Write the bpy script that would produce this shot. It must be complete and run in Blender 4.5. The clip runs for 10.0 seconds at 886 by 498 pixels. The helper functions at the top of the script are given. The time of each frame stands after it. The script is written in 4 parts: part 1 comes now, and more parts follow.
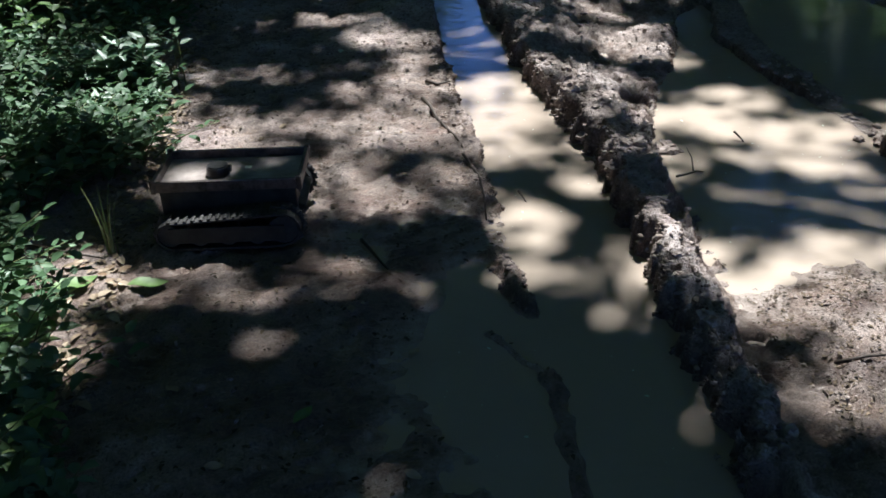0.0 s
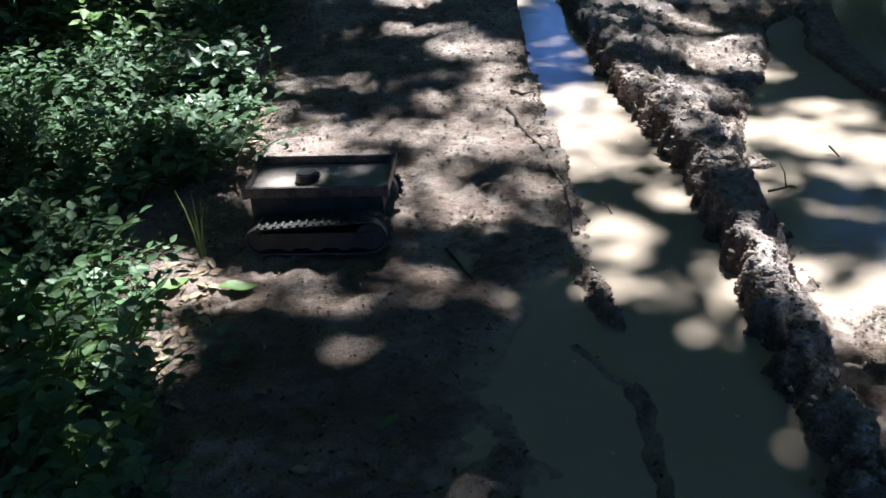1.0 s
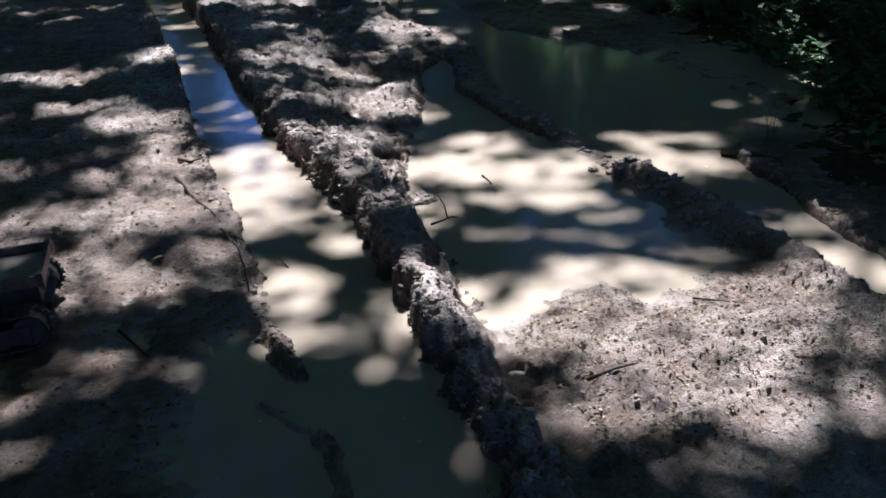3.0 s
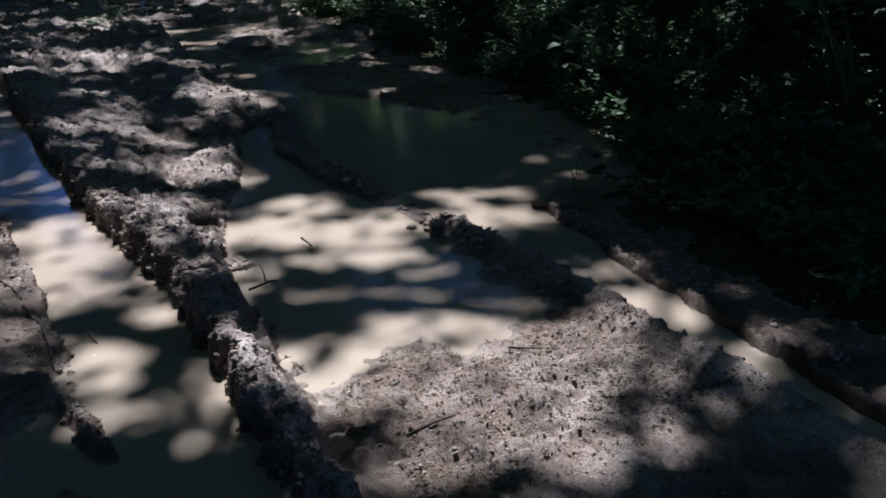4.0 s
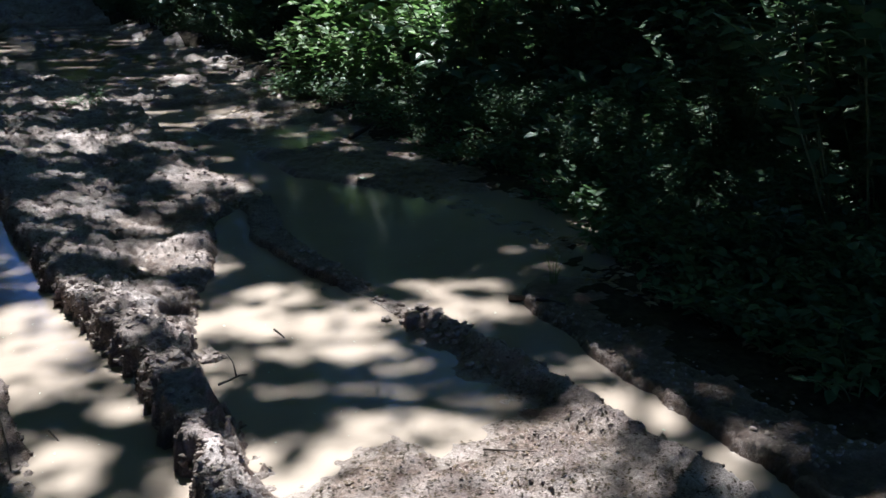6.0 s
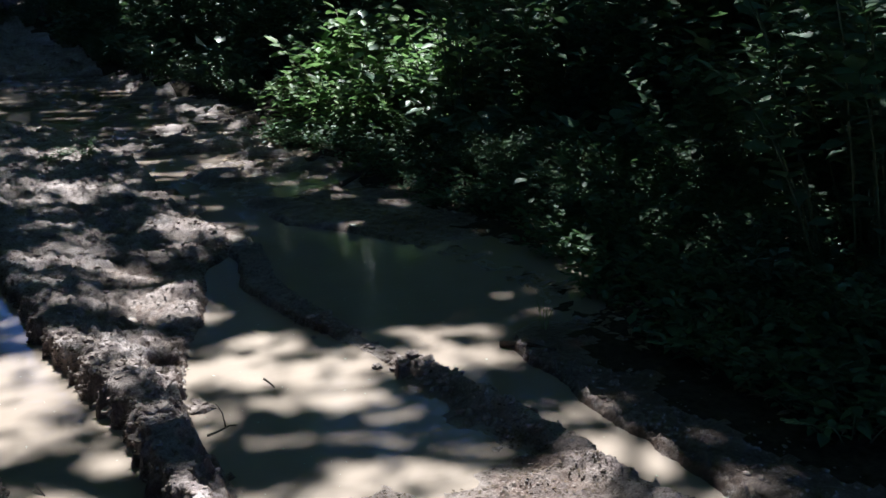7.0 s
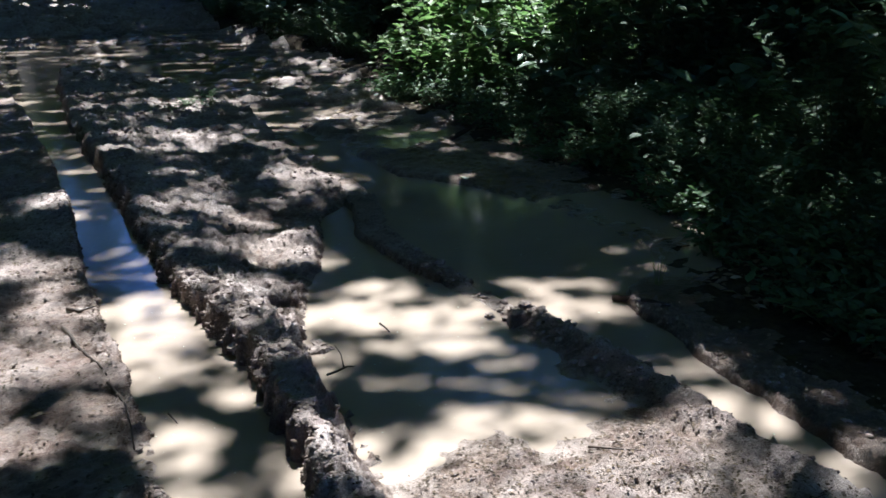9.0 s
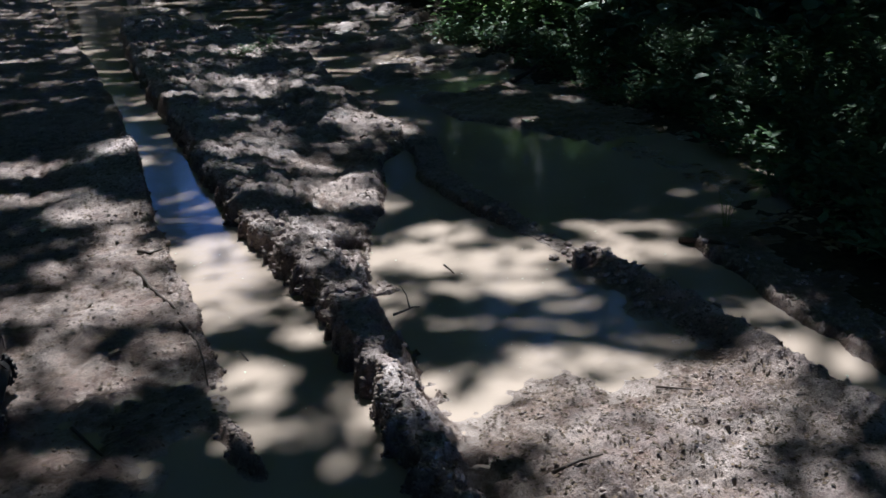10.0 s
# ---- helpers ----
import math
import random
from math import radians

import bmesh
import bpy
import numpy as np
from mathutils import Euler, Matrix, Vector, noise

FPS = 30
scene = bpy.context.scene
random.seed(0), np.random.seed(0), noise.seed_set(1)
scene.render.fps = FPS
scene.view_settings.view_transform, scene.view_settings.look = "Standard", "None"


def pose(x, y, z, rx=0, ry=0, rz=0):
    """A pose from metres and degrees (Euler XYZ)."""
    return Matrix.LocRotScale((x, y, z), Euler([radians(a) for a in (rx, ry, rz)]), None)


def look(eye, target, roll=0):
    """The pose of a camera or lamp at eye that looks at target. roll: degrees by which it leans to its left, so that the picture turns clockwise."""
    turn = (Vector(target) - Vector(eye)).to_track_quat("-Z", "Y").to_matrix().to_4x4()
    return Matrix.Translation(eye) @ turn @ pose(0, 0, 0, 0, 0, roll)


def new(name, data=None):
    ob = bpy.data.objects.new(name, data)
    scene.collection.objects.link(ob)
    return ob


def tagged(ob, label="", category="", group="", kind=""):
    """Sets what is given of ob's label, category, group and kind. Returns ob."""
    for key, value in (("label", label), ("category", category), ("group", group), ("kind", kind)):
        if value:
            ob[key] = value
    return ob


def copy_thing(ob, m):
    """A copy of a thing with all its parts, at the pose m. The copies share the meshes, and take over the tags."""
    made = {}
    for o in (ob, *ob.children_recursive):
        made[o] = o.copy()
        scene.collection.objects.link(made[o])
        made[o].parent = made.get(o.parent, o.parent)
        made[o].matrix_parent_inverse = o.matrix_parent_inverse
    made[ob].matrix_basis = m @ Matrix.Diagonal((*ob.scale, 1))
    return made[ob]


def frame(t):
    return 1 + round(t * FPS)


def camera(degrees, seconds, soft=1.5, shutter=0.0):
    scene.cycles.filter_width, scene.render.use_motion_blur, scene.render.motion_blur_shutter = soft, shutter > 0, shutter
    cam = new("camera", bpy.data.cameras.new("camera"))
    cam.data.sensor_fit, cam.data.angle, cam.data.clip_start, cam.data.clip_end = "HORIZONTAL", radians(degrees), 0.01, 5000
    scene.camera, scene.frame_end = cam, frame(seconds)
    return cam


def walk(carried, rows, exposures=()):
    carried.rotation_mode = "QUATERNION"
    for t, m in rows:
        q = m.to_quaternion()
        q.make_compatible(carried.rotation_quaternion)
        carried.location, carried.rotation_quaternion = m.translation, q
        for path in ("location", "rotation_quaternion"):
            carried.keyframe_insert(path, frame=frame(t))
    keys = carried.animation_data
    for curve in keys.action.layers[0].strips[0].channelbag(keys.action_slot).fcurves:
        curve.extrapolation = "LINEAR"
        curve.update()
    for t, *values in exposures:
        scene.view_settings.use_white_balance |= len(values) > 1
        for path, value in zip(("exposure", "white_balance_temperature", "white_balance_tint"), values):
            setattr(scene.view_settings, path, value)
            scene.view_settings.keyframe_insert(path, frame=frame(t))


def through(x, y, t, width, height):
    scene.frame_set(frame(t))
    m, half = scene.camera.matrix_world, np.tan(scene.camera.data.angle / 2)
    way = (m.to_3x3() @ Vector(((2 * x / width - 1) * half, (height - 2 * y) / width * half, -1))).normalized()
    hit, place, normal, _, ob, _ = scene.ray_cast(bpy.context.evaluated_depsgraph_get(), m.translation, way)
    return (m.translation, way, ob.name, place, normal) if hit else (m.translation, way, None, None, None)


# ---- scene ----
cam = camera(51.3, 10.0, soft=1.6)
PATH = [
    (0, (-0.033, 0.029, 1.481), (0.123, 1.752, 0.477), -2.0),
    (0.5, (-0.051, 0.038, 1.494), (0.08, 1.793, 0.543), -2.4),
    (1, (-0.072, 0.038, 1.487), (-0.071, 1.779, 0.504), -3.2),
    (1.5, (-0.075, 0.027, 1.492), (-0.062, 1.776, 0.524), -2.4),
    (2, (-0.051, 0.022, 1.494), (0.067, 1.789, 0.565), -1.5),
    (2.5, (0.023, -0.001, 1.484), (0.383, 1.761, 0.61), -3.0),
    (2.7, (0.056, -0.008, 1.482), (0.522, 1.723, 0.596), -3.6),
    (3.8, (0.125, -0.061, 1.492), (0.977, 1.524, 0.619), -0.7),
    (4, (0.149, -0.066, 1.489), (1.077, 1.515, 0.69), -1.5),
    (4.5, (0.178, -0.043, 1.537), (1.22, 1.551, 0.925), -1.0),
    (5, (0.181, -0.039, 1.529), (1.253, 1.527, 0.898), -0.5),
    (5.5, (0.18, -0.031, 1.531), (1.189, 1.569, 0.883), -0.3),
    (6.8, (0.188, -0.002, 1.546), (1.196, 1.612, 0.93), -0.3),
    (7, (0.19, -0.025, 1.545), (1.225, 1.595, 0.993), -0.7),
    (7.5, (0.168, -0.025, 1.557), (1.147, 1.642, 1.047), -0.1),
    (8, (0.143, -0.024, 1.547), (1.068, 1.667, 1.015), -0.3),
    (8.5, (0.125, -0.019, 1.54), (0.973, 1.699, 0.965), -0.8),
    (9, (0.126, -0.027, 1.526), (0.955, 1.679, 0.889), -1.2),
    (9.5, (0.104, -0.017, 1.528), (0.868, 1.715, 0.882), -1.7),
    (10, (0.094, -0.013, 1.497), (0.794, 1.71, 0.759), -2.6),
]
EXPOSURES = [(0, 1.6, 6060, 6), (0.5, 1.85, 6060, 6), (1.5, 2.17, 6110, 6), (2.0, 2.22, 6060, 6), (2.5, 2.0, 5960, 6), (2.7, 1.9, 5860, 7), (3.8, 1.15, 5860, 11), (4.5, 1.05, 5860, 10), (5.7, 1.68, 5960, 7), (7, 1.49, 5960, 7), (8, 2.13, 5960, 6), (9, 1.82, 5960, 7), (10, 1.15, 5860, 8)]
walk(cam, [(t, look(eye, target, roll)) for t, eye, target, roll in PATH], EXPOSURES)

# ---- light and sky ----
SUN_AZ, SUN_EL = radians(24), radians(61)      # the sun stands ahead and a little to the right of the ruts
SUN_DIR = Vector((math.sin(SUN_AZ) * math.cos(SUN_EL), math.cos(SUN_AZ) * math.cos(SUN_EL), math.sin(SUN_EL)))
world = bpy.data.worlds.new("world")
scene.world = world
world.use_nodes = True
wn = world.node_tree.nodes
sky = wn.new("ShaderNodeTexSky")
sky.sky_type, sky.sun_disc = "NISHITA", False
sky.air_density, sky.ozone_density, sky.dust_density, sky.altitude = 0.7, 8.0, 0.0, 2500
sky.sun_elevation, sky.sun_rotation = SUN_EL, SUN_AZ
tint = wn.new("ShaderNodeMix")
tint.data_type, tint.blend_type = "RGBA", "MULTIPLY"
tint.inputs[0].default_value, tint.inputs[7].default_value = 1.0, (0.82, 0.88, 1.18, 1)
world.node_tree.links.new(sky.outputs[0], tint.inputs[6])
world.node_tree.links.new(tint.outputs[2], wn["Background"].inputs[0])
wn["Background"].inputs[1].default_value = 0.122
sun_data = bpy.data.lights.new("sun", "SUN")
sun_data.energy, sun_data.angle, sun_data.color = 4.8, radians(0.53), (1.0, 0.97, 0.93)
sun = new("sun", sun_data)
sun.matrix_world = look(SUN_DIR * 40, (0, 0, 0))

# ---- materials ----


def material(name, rough=0.8, spec=0.3):
    m = bpy.data.materials.new(name)
    m.use_nodes = True
    b = m.node_tree.nodes["Principled BSDF"]
    b.inputs["Roughness"].default_value = rough
    b.inputs["Specular IOR Level"].default_value = spec
    return m, m.node_tree.nodes, m.node_tree.links, b


def noise_node(n, l, scale, detail=6.0, rough=0.6, stretch=None):
    tex = n.new("ShaderNodeTexNoise")
    tex.inputs["Scale"].default_value = scale
    tex.inputs["Detail"].default_value = detail
    tex.inputs["Roughness"].default_value = rough
    pos = n.new("ShaderNodeNewGeometry").outputs["Position"]
    if stretch:
        mp = n.new("ShaderNodeMapping")
        mp.inputs["Scale"].default_value = stretch
        l.new(pos, mp.inputs["Vector"])
        pos = mp.outputs[0]
    l.new(pos, tex.inputs["Vector"])
    return tex.outputs["Fac"]


def ramp(n, l, fac, *stops):
    r = n.new("ShaderNodeValToRGB")
    e = r.color_ramp.elements
    while len(e) < len(stops):
        e.new(0.5)
    for el, (p, c) in zip(e, stops):
        el.position, el.color = p, (*c, 1) if len(c) == 3 else (c[0], c[0], c[0], 1)
    l.new(fac, r.inputs[0])
    return r.outputs[0]


def mix(n, l, fac, a, b, mode="MIX"):
    m = n.new("ShaderNodeMix")
    m.data_type, m.blend_type = "RGBA", mode
    for sock, v in ((m.inputs[0], fac), (m.inputs[6], a), (m.inputs[7], b)):
        if isinstance(v, (int, float)):
            sock.default_value = v
        elif isinstance(v, tuple):
            sock.default_value = (*v, 1)
        else:
            l.new(v, sock)
    return m.outputs[2]


def bump(n, l, height, strength, distance, bsdf, before=None):
    b = n.new("ShaderNodeBump")
    b.inputs["Strength"].default_value, b.inputs["Distance"].default_value = strength, distance
    l.new(height, b.inputs["Height"])
    if before:
        l.new(before, b.inputs["Normal"])
    l.new(b.outputs[0], bsdf.inputs["Normal"])
    return b.outputs[0]


def mud_material():
    m, n, l, b = material("muddy_soil", 0.9, 0.25)
    big = noise_node(n, l, 2.3, 5)
    mid = noise_node(n, l, 19, 8, 0.7)
    fine = noise_node(n, l, 130, 6, 0.75)
    col = ramp(n, l, big, (0.30, (0.180, 0.149, 0.133)), (0.45, (0.31, 0.270, 0.252)), (0.56, (0.39, 0.348, 0.332)), (0.7, (0.49, 0.447, 0.437)))
    col = mix(n, l, 0.78, col, ramp(n, l, mid, (0.30, (0.12, 0.088, 0.07)), (0.47, (0.50, 0.48, 0.47)), (0.68, (0.78, 0.75, 0.74))), "OVERLAY")
    col = mix(n, l, 0.55, col, ramp(n, l, fine, (0.34, (0.08, 0.07, 0.06)), (0.5, (0.5, 0.5, 0.5)), (0.66, (0.90, 0.88, 0.86))), "OVERLAY")
    flecks = ramp(n, l, noise_node(n, l, 60, 3, 0.6, (1.0, 0.45, 1.0)), (0.61, (0.0,)), (0.69, (0.8,)))
    col = mix(n, l, flecks, col, (0.10, 0.075, 0.058))
    flecks = ramp(n, l, noise_node(n, l, 55, 2, 0.5, (0.6, 1.0, 1.0)), (0.63, (0.0,)), (0.70, (0.7,)))
    col = mix(n, l, flecks, col, (0.55, 0.50, 0.47))
    damp = ramp(n, l, noise_node(n, l, 5.5, 5, 0.6), (0.44, (0.0,)), (0.60, (1.0,)))
    col = mix(n, l, damp, col, mix(n, l, 1.0, col, (0.72, 0.66, 0.66), "MULTIPLY"))
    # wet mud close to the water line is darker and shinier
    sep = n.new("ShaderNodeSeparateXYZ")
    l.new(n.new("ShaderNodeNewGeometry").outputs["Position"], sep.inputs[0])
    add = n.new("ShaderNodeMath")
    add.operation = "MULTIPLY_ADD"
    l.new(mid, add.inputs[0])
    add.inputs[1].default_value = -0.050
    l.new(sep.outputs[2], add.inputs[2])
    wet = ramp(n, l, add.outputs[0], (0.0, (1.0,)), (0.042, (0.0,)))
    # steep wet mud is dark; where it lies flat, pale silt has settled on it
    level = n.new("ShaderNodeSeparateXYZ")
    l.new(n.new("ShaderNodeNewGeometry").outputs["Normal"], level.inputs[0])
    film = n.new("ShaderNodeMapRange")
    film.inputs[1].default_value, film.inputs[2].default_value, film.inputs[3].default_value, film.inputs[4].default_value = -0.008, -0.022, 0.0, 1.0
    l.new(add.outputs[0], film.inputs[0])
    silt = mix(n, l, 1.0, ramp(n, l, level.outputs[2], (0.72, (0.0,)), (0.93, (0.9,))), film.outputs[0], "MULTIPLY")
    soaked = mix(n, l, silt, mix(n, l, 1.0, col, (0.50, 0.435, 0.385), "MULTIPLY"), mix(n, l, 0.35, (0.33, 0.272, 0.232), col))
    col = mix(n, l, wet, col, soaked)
    # steep faces get a darker tone, varied by the mid noise
    steep_tone = mix(n, l, 1.0, ramp(n, l, level.outputs[2], (0.45, (0.8,)), (0.80, (0.0,))), ramp(n, l, mid, (0.40, (0.45,)), (0.58, (1.0,))), "MULTIPLY")
    col = mix(n, l, steep_tone, col, mix(n, l, 1.0, col, (0.36, 0.29, 0.25), "MULTIPLY"))
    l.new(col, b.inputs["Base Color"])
    dry = ramp(n, l, add.outputs[0], (0.0, (0.30,)), (0.022, (0.9,)))
    l.new(mix(n, l, damp, dry, (0.42, 0.42, 0.42), "DARKEN"), b.inputs["Roughness"])
    b.inputs["Specular IOR Level"].default_value = 0.4
    first = bump(n, l, mid, 0.8, 0.028, b)
    bump(n, l, fine, 0.7, 0.008, b, first)
    return m


def water_material():
    m, n, l, b = material("silty_water", 0.03, 0.5)
    b.inputs["IOR"].default_value = 1.33
    big = noise_node(n, l, 1.1, 3)
    l.new(ramp(n, l, big, (0.35, (0.31, 0.252, 0.205)), (0.65, (0.37, 0.306, 0.252))), b.inputs["Base Color"])
    rip = noise_node(n, l, 16, 2, 0.5, (1.0, 2.2, 1.0))
    bump(n, l, rip, 0.12, 0.012, b)
    return m


def leaf_material(name, dark, light, through=0.3, rough=0.42):
    m, n, l, b = material(name, rough + .06, 0.35)
    geo = n.new("ShaderNodeNewGeometry")
    col = ramp(n, l, geo.outputs["Random Per Island"], (0.0, dark), (1.0, light))
    col = mix(n, l, 0.35, col, ramp(n, l, noise_node(n, l, 45, 3), (0.35, (0.3, 0.33, 0.28)), (0.65, (0.7, 0.7, 0.66))), "OVERLAY")
    l.new(col, b.inputs["Base Color"])
    tr = n.new("ShaderNodeBsdfTranslucent")
    l.new(mix(n, l, 0.5, col, (0.15, 0.28, 0.09)), tr.inputs[0])
    ms = n.new("ShaderNodeMixShader")
    ms.inputs[0].default_value = through
    l.new(b.outputs[0], ms.inputs[1])
    l.new(tr.outputs[0], ms.inputs[2])
    l.new(ms.outputs[0], n["Material Output"].inputs[0])
    return m


def plain(name, c1, c2, rough, scale=30, spec=0.4, metal=0.0, bumps=0.3):
    m, n, l, b = material(name, rough, spec)
    f = noise_node(n, l, scale, 7, 0.65)
    l.new(ramp(n, l, f, (0.35, c1), (0.65, c2)), b.inputs["Base Color"])
    b.inputs["Metallic"].default_value = metal
    bump(n, l, f, bumps, 0.004, b)
    return m


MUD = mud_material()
HUMUS = plain("dark_leaf_mould", (0.022, 0.018, 0.013), (0.075, 0.058, 0.042), 0.95, 26, 0.15, bumps=1.0)
WATER = water_material()
CLOD = plain("dried_mud", (0.16, 0.126, 0.110), (0.38, 0.32, 0.29), 0.92, 38, 0.2, bumps=0.8)
SOIL = plain("damp_soil", (0.05, 0.037, 0.03), (0.26, 0.21, 0.185), 0.9, 25, 0.2, bumps=0.8)
LEAF_BROAD = leaf_material("broad_leaf", (0.062, 0.118, 0.072), (0.165, 0.24, 0.165), 0.20, 0.34)
LEAF_FINE = leaf_material("fine_leaf", (0.046, 0.098, 0.052), (0.12, 0.20, 0.105), 0.28, 0.48)
LEAF_LIGHT = leaf_material("young_leaf", (0.085, 0.18, 0.06), (0.27, 0.39, 0.15), 0.46)
LEAF_CROWN = leaf_material("crown_leaf", (0.035, 0.08, 0.025), (0.085, 0.14, 0.045), 0.42, 0.5)
LEAF_PALE = leaf_material("pale_leaf", (0.42, 0.50, 0.38), (0.62, 0.66, 0.55), 0.15, 0.5)
LEAF_DRY = leaf_material("dry_leaf", (0.16, 0.10, 0.06), (0.42, 0.34, 0.26), 0.1, 0.7)
LEAF_DARK = leaf_material("rotten_leaf", (0.03, 0.022, 0.016), (0.16, 0.115, 0.08), 0.05, 0.8)
STEM = plain("green_stem", (0.08, 0.11, 0.04), (0.17, 0.19, 0.08), 0.6, 40)
BARK = plain("bark", (0.035, 0.028, 0.022), (0.12, 0.098, 0.08), 0.9, 14, 0.2, bumps=1.0)
TWIG = plain("dark_wet_twig", (0.02, 0.015, 0.012), (0.075, 0.055, 0.042), 0.6, 60)
GRASS = leaf_material("grass_blade", (0.10, 0.14, 0.05), (0.30, 0.31, 0.15), 0.3)
HULL = plain("muddy_grey_paint", (0.014, 0.014, 0.013), (0.045, 0.041, 0.036), 0.5, 24)
TRAY = plain("muddy_sheet_metal", (0.13, 0.108, 0.098), (0.36, 0.31, 0.285), 0.4, 9, 0.5, 0.0)
RAIL = plain("worn_aluminium", (0.045, 0.036, 0.032), (0.15, 0.125, 0.115), 0.38, 30, 0.5, 0.5)
RUBBER = plain("muddy_rubber", (0.018, 0.018, 0.019), (0.05, 0.047, 0.046), 0.62, 50)
CLEAT = plain("scuffed_plastic", (0.014, 0.014, 0.014), (0.055, 0.052, 0.05), 0.6, 60)
LENS = plain("black_plastic", (0.010, 0.010, 0.011), (0.022, 0.022, 0.023), 0.3, 40)

# ---- mesh helpers ----


def mesh(name, verts, faces, mat, smooth=False):
    me = bpy.data.meshes.new(name)
    me.from_pydata([tuple(v) for v in verts], [], [tuple(f) for f in faces])
    me.materials.append(mat)
    if smooth:
        me.polygons.foreach_set("use_smooth", [True] * len(me.polygons))
    me.update()
    return me


def big_mesh(name, verts, quads, mat, smooth=False):
    """A mesh from numpy arrays of corners and of faces that all have one number of corners."""
    me = bpy.data.meshes.new(name)
    k = quads.shape[1]
    me.vertices.add(len(verts))
    me.vertices.foreach_set("co", np.ascontiguousarray(verts, np.float32).ravel())
    me.loops.add(quads.size)
    me.loops.foreach_set("vertex_index", np.ascontiguousarray(quads, np.int32).ravel())
    me.polygons.add(len(quads))
    me.polygons.foreach_set("loop_start", np.arange(0, quads.size, k, dtype=np.int32))
    me.polygons.foreach_set("use_smooth", np.full(len(quads), smooth))
    me.materials.append(mat)
    me.update(calc_edges=True)
    return me


def part(name, shape, mat, parent, label=""):
    """Links a bmesh or a mesh as one object under a thing or a part."""
    if isinstance(shape, bmesh.types.BMesh):
        me = bpy.data.meshes.new(name)
        shape.to_mesh(me)
        shape.free()
        me.materials.append(mat)
    else:
        me = shape
    ob = new(name, me)
    ob.parent = parent
    return tagged(ob, label)


def block(bm, size, at, turn=(0, 0, 0), bevel=0.0):
    """Adds a bevelled box to bm."""
    made = bmesh.ops.create_cube(bm, size=1, matrix=pose(*at, *turn) @ Matrix.Diagonal((*size, 1)))["verts"]
    if bevel:
        edges = {e for v in made for e in v.link_edges}
        bmesh.ops.bevel(bm, geom=list(edges), offset=bevel, segments=2, affect="EDGES", profile=0.6)
    return bm


def tube(points, radii, sides=7):
    """Corners and faces of a tapered tube along points."""
    pts = [Vector(p) for p in points]
    vs, fs = [], []
    for i, p in enumerate(pts):
        d = (pts[min(i + 1, len(pts) - 1)] - pts[max(i - 1, 0)]).normalized()
        a = d.cross(Vector((0.31, 0.17, 0.94)) if abs(d.z) < 0.9 else Vector((1, 0.2, 0))).normalized()
        b = d.cross(a)
        for k in range(sides):
            q = 2 * math.pi * k / sides
            vs.append(p + (a * math.cos(q) + b * math.sin(q)) * radii[i])
    for i in range(len(pts) - 1):
        for k in range(sides):
            fs.append((i * sides + k, i * sides + (k + 1) % sides, (i + 1) * sides + (k + 1) % sides, (i + 1) * sides + k))
    fs.append(tuple(range(sides))[::-1])
    fs.append(tuple((len(pts) - 1) * sides + k for k in range(sides)))
    return vs, fs


def join(bits):
    vs, fs = [], []
    for v, f in bits:
        o = len(vs)
        vs.extend(v)
        fs.extend(tuple(i + o for i in q) for q in f)
    return vs, fs


def lattice(x, y, seed):
    ix, iy = np.floor(x).astype(np.int64), np.floor(y).astype(np.int64)
    fx, fy = x - ix, y - iy
    fx, fy = fx * fx * (3 - 2 * fx), fy * fy * (3 - 2 * fy)

    def corner(i, j):
        h = (i * 374761393 + j * 668265263 + seed * 1274126177) & 0xFFFFFFFF
        h = ((h ^ (h >> 13)) * 1103515245) & 0xFFFFFFFF
        return ((h ^ (h >> 16)) & 0xFFFF) / 65535.0
    a = corner(ix, iy) * (1 - fx) + corner(ix + 1, iy) * fx
    b = corner(ix, iy + 1) * (1 - fx) + corner(ix + 1, iy + 1) * fx
    return (a * (1 - fy) + b * fy) * 2 - 1


def fbm(x, y, size, octaves=4, seed=1, gain=0.5):
    s, amp, total = 1.0 / size, 1.0, 0.0
    for o in range(octaves):
        total = total + amp * lattice(x * s + 17.3 * o, y * s - 9.1 * o, seed + o)
        s, amp = s * 2.03, amp * gain
    return total


def cells(x, y, size, seed=1):
    """Rounded lumps packed side by side: 1 on top of each lump, 0 in the joints between them."""
    x, y = x / size, y / size
    ix, iy = np.floor(x).astype(np.int64), np.floor(y).astype(np.int64)
    best = np.full(np.shape(x), 9.0)
    for i in (-1, 0, 1):
        for j in (-1, 0, 1):
            h = ((ix + i) * 374761393 + (iy + j) * 668265263 + seed * 1274126177) & 0xFFFFFFFF
            h = ((h ^ (h >> 13)) * 1103515245) & 0xFFFFFFFF
            h = h ^ (h >> 16)
            d = (ix + i + (h & 0xFF) / 255.0 - x) ** 2 + (iy + j + ((h >> 8) & 0xFF) / 255.0 - y) ** 2
            best = np.minimum(best, d)
    return 1 - np.sqrt(np.clip(best, 0, 1))


def smooth(a, b, v):
    t = np.clip((v - a) / (b - a), 0, 1)
    return t * t * (3 - 2 * t)


# ---- the ground: two flooded wheel ruts, a ridge of mud between them, banks on either side ----
def line(y, *knots):
    return np.interp(y, [k[0] for k in knots], [k[1] for k in knots])


def rut_left(y):
    return line(y, (0, .44), (2.1, .43), (2.5, .405), (2.8, .42), (3.2, .40), (4.4, .395), (5.4, .42), (7.1, .46), (9.9, .38), (13, .22), (19, .17))


